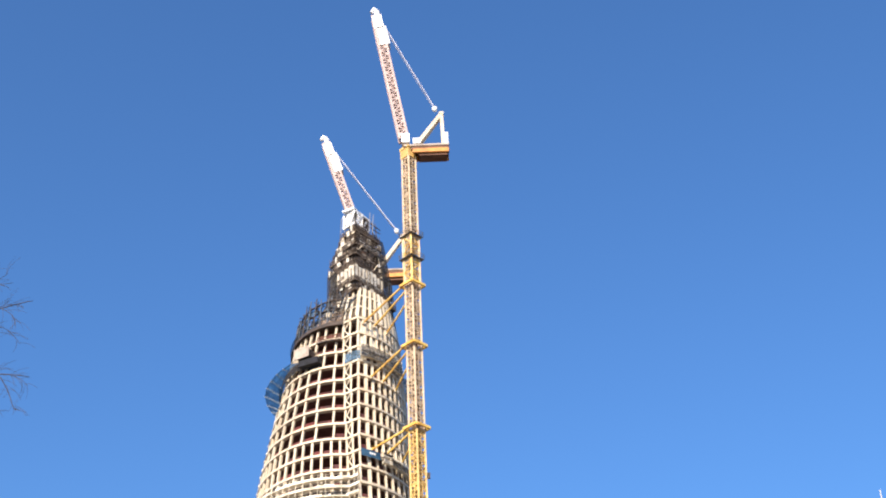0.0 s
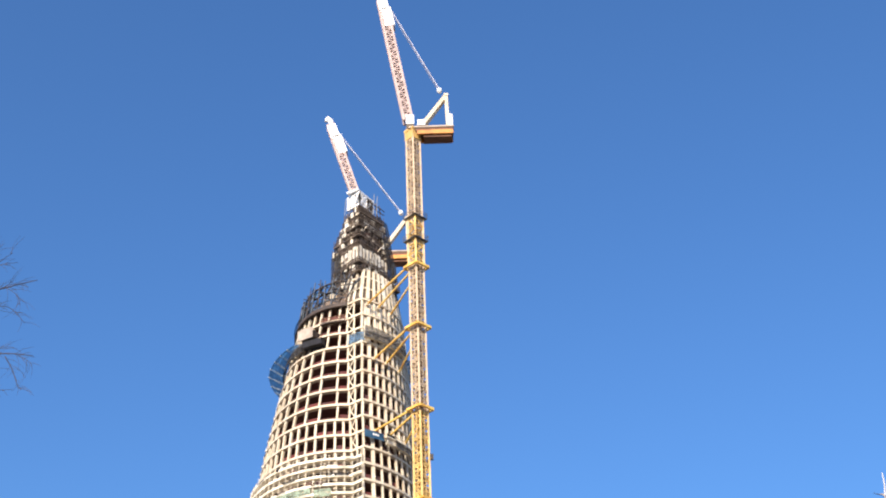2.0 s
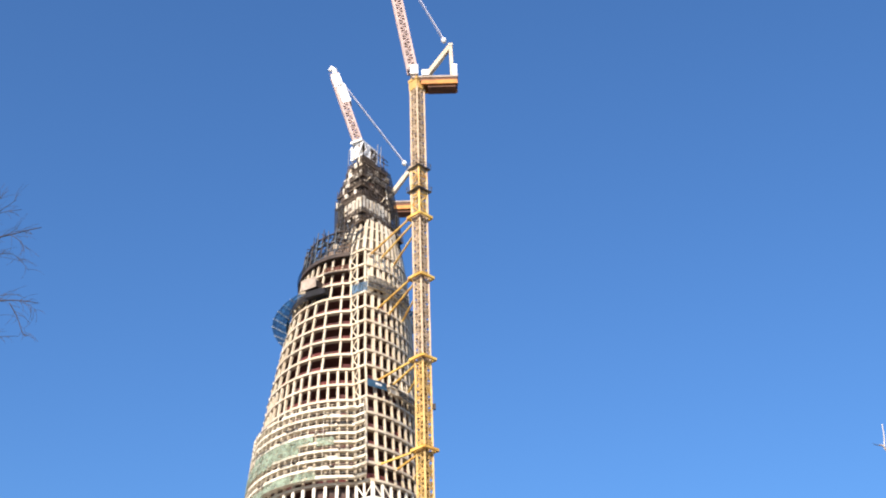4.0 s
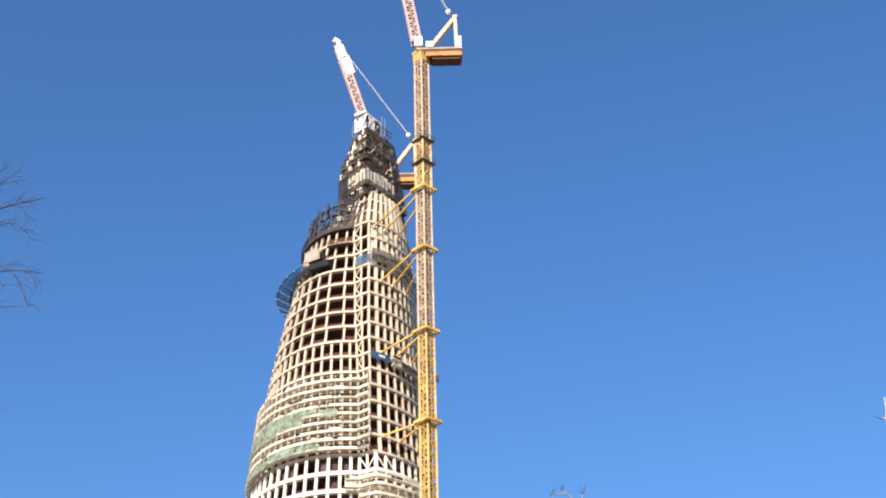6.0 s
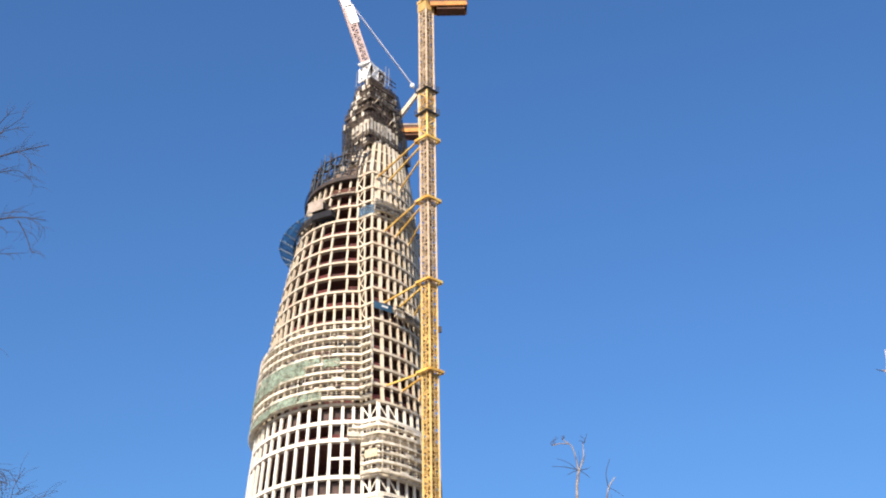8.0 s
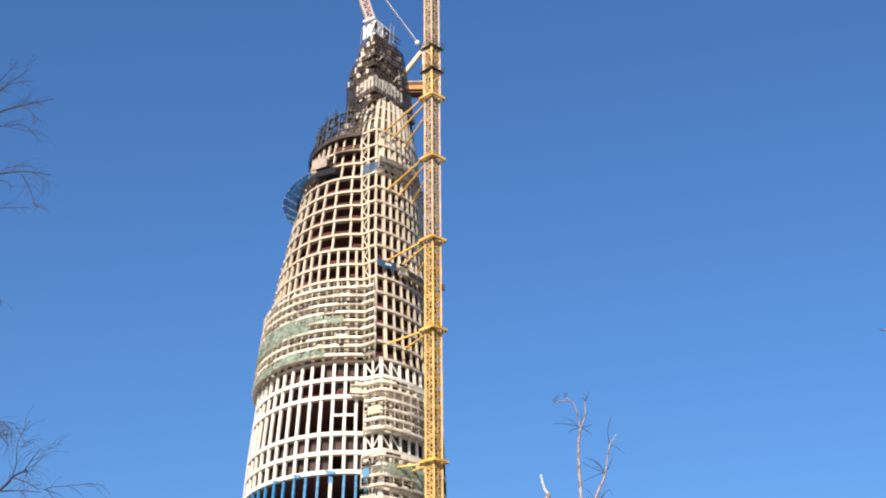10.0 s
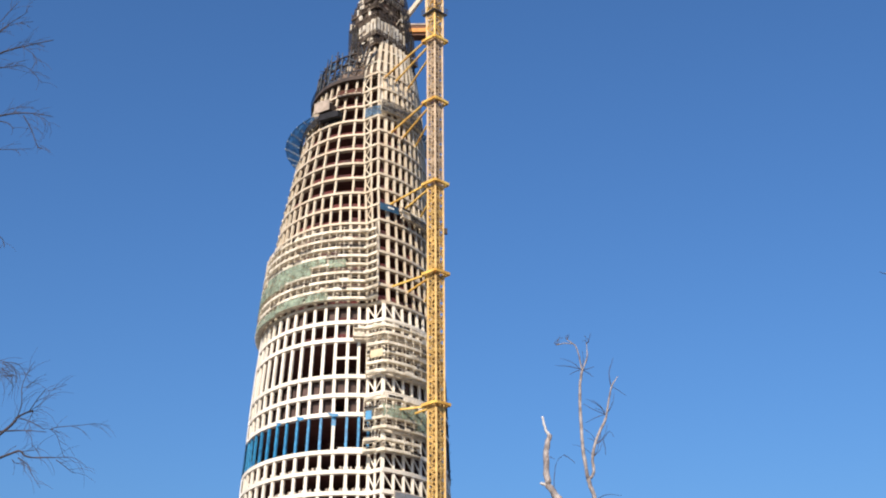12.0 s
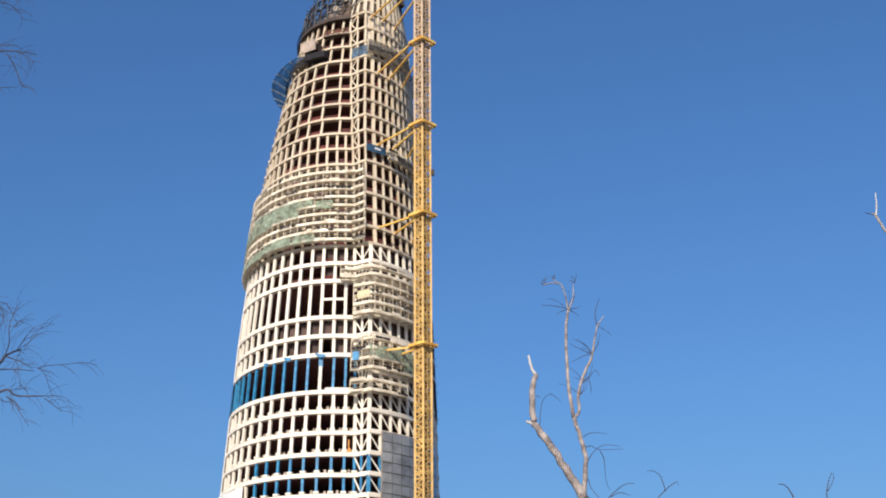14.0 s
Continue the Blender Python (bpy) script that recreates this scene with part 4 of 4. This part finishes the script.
for x, z in ((2.42, 7.28), (2.06, 8.02), (2.26, 6.80), (2.20, 6.6)):
    for _ in range(4):
        a, n = rt.uniform(0.1, 3.0), rt.uniform(0.15, 0.38)
        limb(tree, 20, [(x, z), (x + 0.5 * n * math.cos(a), z + 0.5 * n * math.sin(a)), (x + n * math.cos(a + 0.2), z + n * math.sin(a + 0.2))], 0.008, 0.003, M_TWIG, "twig")
limb(tree, 20, [(2.08, 8.00), (2.17, 8.24), (2.17, 8.46)], 0.018, 0.007, M_BARK)
limb(tree, 20, [(2.10, 6.25), (2.18, 6.34), (2.19, 6.69), (2.42, 7.22)], 0.032, 0.026)
limb(tree, 20, [(2.42, 7.22), (2.53, 7.71), (2.65, 7.90)], 0.022, 0.008)
limb(tree, 20, [(2.54, 7.69), (2.51, 7.95), (2.59, 8.21)], 0.012, 0.005)
limb(tree, 20, [(2.55, 7.73), (2.66, 7.66), (2.76, 7.58)], 0.007, 0.004)
limb(tree, 20, [(2.06, 8.02), (1.97, 7.99), (1.88, 7.94)], 0.010, 0.004, name="twig")
limb(tree, 20, [(2.09, 8.02), (2.20, 8.04), (2.27, 8.07)], 0.010, 0.004, name="twig")
limb(tree, 20, [(2.03, 8.04), (1.85, 8.08), (1.65, 8.09)], 0.010, 0.004, name="twig")
limb(tree, 20, [(2.10, 8.01), (2.18, 7.96), (2.25, 7.90)], 0.010, 0.004, name="twig")
limb(tree, 20, [(2.42, 7.28), (2.27, 7.23), (2.09, 7.14)], 0.010, 0.004, name="twig")
limb(tree, 20, [(2.41, 7.32), (2.28, 7.45), (2.12, 7.53)], 0.010, 0.004, name="twig")
limb(tree, 20, [(2.40, 7.28), (2.23, 7.36), (2.07, 7.45)], 0.010, 0.004, name="twig")
limb(tree, 20, [(2.26, 6.80), (2.35, 6.87), (2.46, 7.00), (2.53, 6.91)], 0.010, 0.004, name="twig")
limb(tree, 20, [(2.35, 6.89), (2.38, 6.73), (2.38, 6.62)], 0.010, 0.004, name="twig")
limb(tree, 20, [(2.22, 5.93), (2.31, 5.98), (2.41, 6.00), (2.60, 5.98)], 0.010, 0.004, name="twig")
limb(tree, 20, [(2.26, 5.77), (2.35, 5.79), (2.47, 5.73), (2.84, 5.74)], 0.010, 0.004, name="twig")
limb(tree, 20, [(2.29, 5.57), (2.38, 5.70), (2.54, 5.80), (2.79, 5.78)], 0.010, 0.004, name="twig")
limb(tree, 20, [(2.47, 5.72), (2.53, 5.57), (2.54, 5.28), (2.59, 5.10)], 0.010, 0.004, name="twig")
limb(tree, 20, [(1.55, 6.04), (1.57, 6.33), (1.62, 6.53), (1.73, 6.63)], 0.010, 0.004, name="twig")
limb(tree, 20, [(1.73, 6.63), (1.82, 6.57), (1.90, 6.49)], 0.010, 0.004, name="twig")
limb(tree, 20, [(1.51, 6.60), (1.55, 6.58), (1.58, 6.56)], 0.010, 0.004, name="twig")
limb(tree, 20, [(2.27, 5.28), (2.31, 5.13), (2.43, 4.98)], 0.010, 0.004, name="twig")
limb(tree, 20, [(2.42, 3.4), (2.40, 4.2), (2.44, 4.83)], 0.03, 0.013)
limb(tree, 20, [(2.55, 2.6), (2.95, 3.8), (3.20, 4.82)], 0.035, 0.013)
limb(tree, 20, [(2.44, 4.83), (2.65, 5.06), (2.84, 5.19), (2.98, 5.20)], 0.012, 0.005, name="twig")
limb(tree, 20, [(2.61, 5.00), (2.74, 5.06), (2.91, 5.02)], 0.012, 0.005, name="twig")
limb(tree, 20, [(3.20, 4.82), (3.41, 5.06), (3.62, 5.22), (3.65, 5.16)], 0.012, 0.005, name="twig")
limb(tree, 20, [(3.45, 5.08), (3.39, 5.30), (3.28, 5.39), (3.18, 5.39)], 0.012, 0.005, name="twig")

sapling = bare_tree((4.9, 17.0, 0), "small bare sapling with thin shoots")
trunk(sapling, (4.9, 17.0, 0), (4.85, 17.0, 3.6), 0.05, 0.028)
limb(sapling, 17, [(4.85, 3.55), (5.05, 3.9), (5.12, 4.11)], 0.022, 0.013)
limb(sapling, 17, [(4.85, 3.55), (4.68, 3.9), (4.63, 4.25)], 0.022, 0.014)
limb(sapling, 17, [(5.12, 4.11), (5.03, 4.43), (5.07, 4.65), (5.13, 4.79)], 0.012, 0.006, name="twig")
limb(sapling, 17, [(5.05, 4.54), (5.14, 4.69), (5.14, 4.78)], 0.008, 0.005, name="twig")
limb(sapling, 17, [(4.63, 4.25), (4.59, 4.47), (4.51, 4.61), (4.41, 4.64)], 0.014, 0.006, name="twig")

side_tree = bare_tree((7.6, 17.0, 0), "bare tree with a pale broken branch end")
trunk(side_tree, (7.6, 17.0, 0), (7.3, 17.0, 6.6), 0.13, 0.06)
limb(side_tree, 17, [(7.3, 6.55), (6.9, 7.4), (6.50, 7.92)], 0.05, 0.029)
limb(side_tree, 17, [(6.50, 7.92), (6.28, 8.16), (6.16, 8.41), (6.10, 8.43)], 0.028, 0.012)
limb(side_tree, 17, [(6.16, 8.37), (6.19, 8.56), (6.20, 8.75)], 0.016, 0.008, M_CUT, "broken_end")
limb(side_tree, 17, [(6.11, 8.43), (6.06, 8.44), (6.01, 8.46)], 0.012, 0.004)

def spray(y, line, r0, r1):
    """A dark twig of the old tree with fine side shoots of its own."""
    limb(old_tree, y, line, r0 * 0.9, r1, M_TWIG, "twig")
    for (x0, z0), (x1, z1) in zip(line, line[1:]):
        for _ in range(0 if x1 < -6.2 else 4 if z1 > 9 else 2):
            u, a = rt.random(), math.atan2(z1 - z0, x1 - x0) + rt.choice((-1, 1)) * rt.uniform(0.4, 0.9)
            px, pz, n = x0 + (x1 - x0) * u, z0 + (z1 - z0) * u, rt.uniform(0.10, 0.34)
            limb(old_tree, y, [(px, pz), (px + 0.5 * n * math.cos(a), pz + 0.5 * n * math.sin(a)), (px + n * math.cos(a - 0.2), pz + n * math.sin(a - 0.2))], 0.0038, 0.0016, M_TWIG, "shoot")


old_tree = bare_tree((-8.2, 15.2, 0), "large bare tree with dark drooping twigs")
trunk(old_tree, (-8.2, 15.2, 0), (-7.4, 15.1, 12.5), 0.24, 0.07)
for x, z, zt in ((-6.47, 10.61, 9.6), (-6.43, 9.80, 8.8), (-6.40, 10.70, 9.9), (-6.31, 9.46, 8.6), (-6.11, 8.53, 8.0), (-5.84, 6.56, 5.6), (-5.79, 5.59, 4.6), (-5.75, 5.84, 4.9), (-5.77, 5.42, 4.2), (-5.91, 6.53, 5.8)):
    xt = -8.2 + 0.8 * zt / 12.5
    limb(old_tree, 15.2, [(xt, zt), (0.5 * (xt + x), 0.35 * zt + 0.65 * z), (x, z)], 0.05, 0.024, M_TWIG, "limb")
spray(15, [(-6.47, 10.61), (-6.05, 10.94), (-5.76, 11.04), (-5.35, 11.14)], 0.022, 0.006)
spray(15, [(-5.91, 10.98), (-5.69, 11.09), (-5.46, 11.04)], 0.008, 0.004)
spray(15, [(-5.76, 11.04), (-5.59, 10.91), (-5.54, 10.76)], 0.008, 0.004)
spray(15, [(-6.37, 11.00), (-6.03, 11.36), (-5.75, 11.60)], 0.014, 0.004)
spray(15, [(-6.25, 11.23), (-6.02, 11.58), (-5.89, 11.77)], 0.012, 0.004)
spray(15, [(-6.41, 10.78), (-6.10, 11.27), (-5.92, 11.40), (-5.66, 11.44)], 0.012, 0.004)
spray(15, [(-6.40, 10.65), (-6.03, 10.71), (-5.69, 10.73), (-5.43, 10.47)], 0.012, 0.004)
spray(15, [(-6.26, 10.76), (-5.91, 10.71), (-5.56, 10.62)], 0.007, 0.003)
spray(15, [(-6.43, 9.80), (-5.93, 9.98), (-5.60, 10.02), (-5.24, 9.97)], 0.022, 0.005)
spray(15, [(-5.62, 9.98), (-5.50, 9.79), (-5.39, 9.54), (-5.34, 9.48)], 0.012, 0.005)
spray(15, [(-6.34, 9.71), (-5.92, 9.90), (-5.72, 9.79)], 0.012, 0.005)
spray(15, [(-6.31, 9.46), (-5.87, 9.48), (-5.46, 9.49)], 0.012, 0.004)
spray(15, [(-5.49, 10.00), (-5.34, 9.93), (-5.24, 9.83)], 0.006, 0.003)
spray(15, [(-5.86, 9.98), (-5.80, 10.09), (-5.50, 10.10)], 0.006, 0.003)
spray(15, [(-6.11, 8.53), (-5.71, 8.25), (-5.63, 8.09)], 0.012, 0.006)
spray(15, [(-5.84, 6.56), (-5.48, 6.45), (-5.28, 6.27)], 0.012, 0.004)
spray(15.5, [(-5.79, 5.59), (-5.42, 5.95), (-5.37, 6.03), (-5.19, 6.12)], 0.026, 0.012)
spray(15.5, [(-5.23, 6.11), (-5.14, 6.27), (-5.06, 6.39)], 0.01, 0.005)
spray(15.5, [(-5.37, 6.03), (-5.34, 6.20), (-5.36, 6.41), (-5.32, 6.59), (-5.24, 6.75)], 0.012, 0.004)
spray(15.5, [(-5.36, 6.41), (-5.30, 6.41), (-5.25, 6.41)], 0.005, 0.003)
spray(15.5, [(-5.18, 6.11), (-5.20, 6.05), (-5.27, 5.87)], 0.008, 0.005)
spray(15.5, [(-5.24, 6.09), (-5.16, 6.11), (-5.07, 6.13)], 0.006, 0.003)
spray(15.5, [(-5.19, 6.13), (-5.06, 6.24), (-4.97, 6.38), (-4.80, 6.44)], 0.007, 0.003)
spray(15.5, [(-5.37, 6.03), (-5.18, 5.96), (-5.02, 5.87)], 0.012, 0.006)
spray(15.5, [(-5.75, 5.84), (-5.41, 5.86), (-5.23, 5.86), (-4.99, 5.84)], 0.016, 0.005)
spray(15.5, [(-4.95, 5.87), (-4.86, 5.90), (-4.59, 5.92), (-4.41, 5.94), (-4.22, 5.91)], 0.009, 0.003)
spray(15.5, [(-4.94, 5.87), (-4.86, 5.80), (-4.80, 5.66), (-4.73, 5.50)], 0.006, 0.003)
spray(15.5, [(-5.25, 5.86), (-5.17, 5.78), (-5.14, 5.62)], 0.008, 0.004)
spray(15.5, [(-5.77, 5.42), (-5.38, 5.58), (-5.28, 5.60), (-5.18, 5.53), (-4.85, 5.52)], 0.024, 0.009)
spray(15.5, [(-4.85, 5.52), (-4.61, 5.51), (-4.45, 5.39)], 0.008, 0.003)
spray(15.5, [(-4.83, 5.49), (-4.73, 5.42), (-4.61, 5.33)], 0.01, 0.004)
spray(15.5, [(-5.28, 5.60), (-5.12, 5.61), (-5.05, 5.64)], 0.006, 0.003)
spray(15.5, [(-5.30, 5.52), (-5.17, 5.43), (-5.11, 5.32), (-4.99, 5.15)], 0.013, 0.004)
spray(15.5, [(-5.37, 5.50), (-5.31, 5.45), (-5.21, 5.45)], 0.008, 0.004)
spray(15.5, [(-5.23, 5.48), (-5.20, 5.36)], 0.006, 0.003)
spray(15.5, [(-5.91, 6.53), (-5.49, 6.57), (-5.43, 6.52)], 0.01, 0.004)
for _ in range(9):
    x, z, n = rt.uniform(-5.75, -5.45), rt.uniform(6.42, 6.62), rt.uniform(0.2, 0.42)
    spray(15, [(x, z), (x + 0.5 * n, z - 0.25 * n + rt.uniform(-0.05, 0.08)), (x + n * 0.9, z - n * rt.uniform(0.2, 0.9))], 0.008, 0.003)
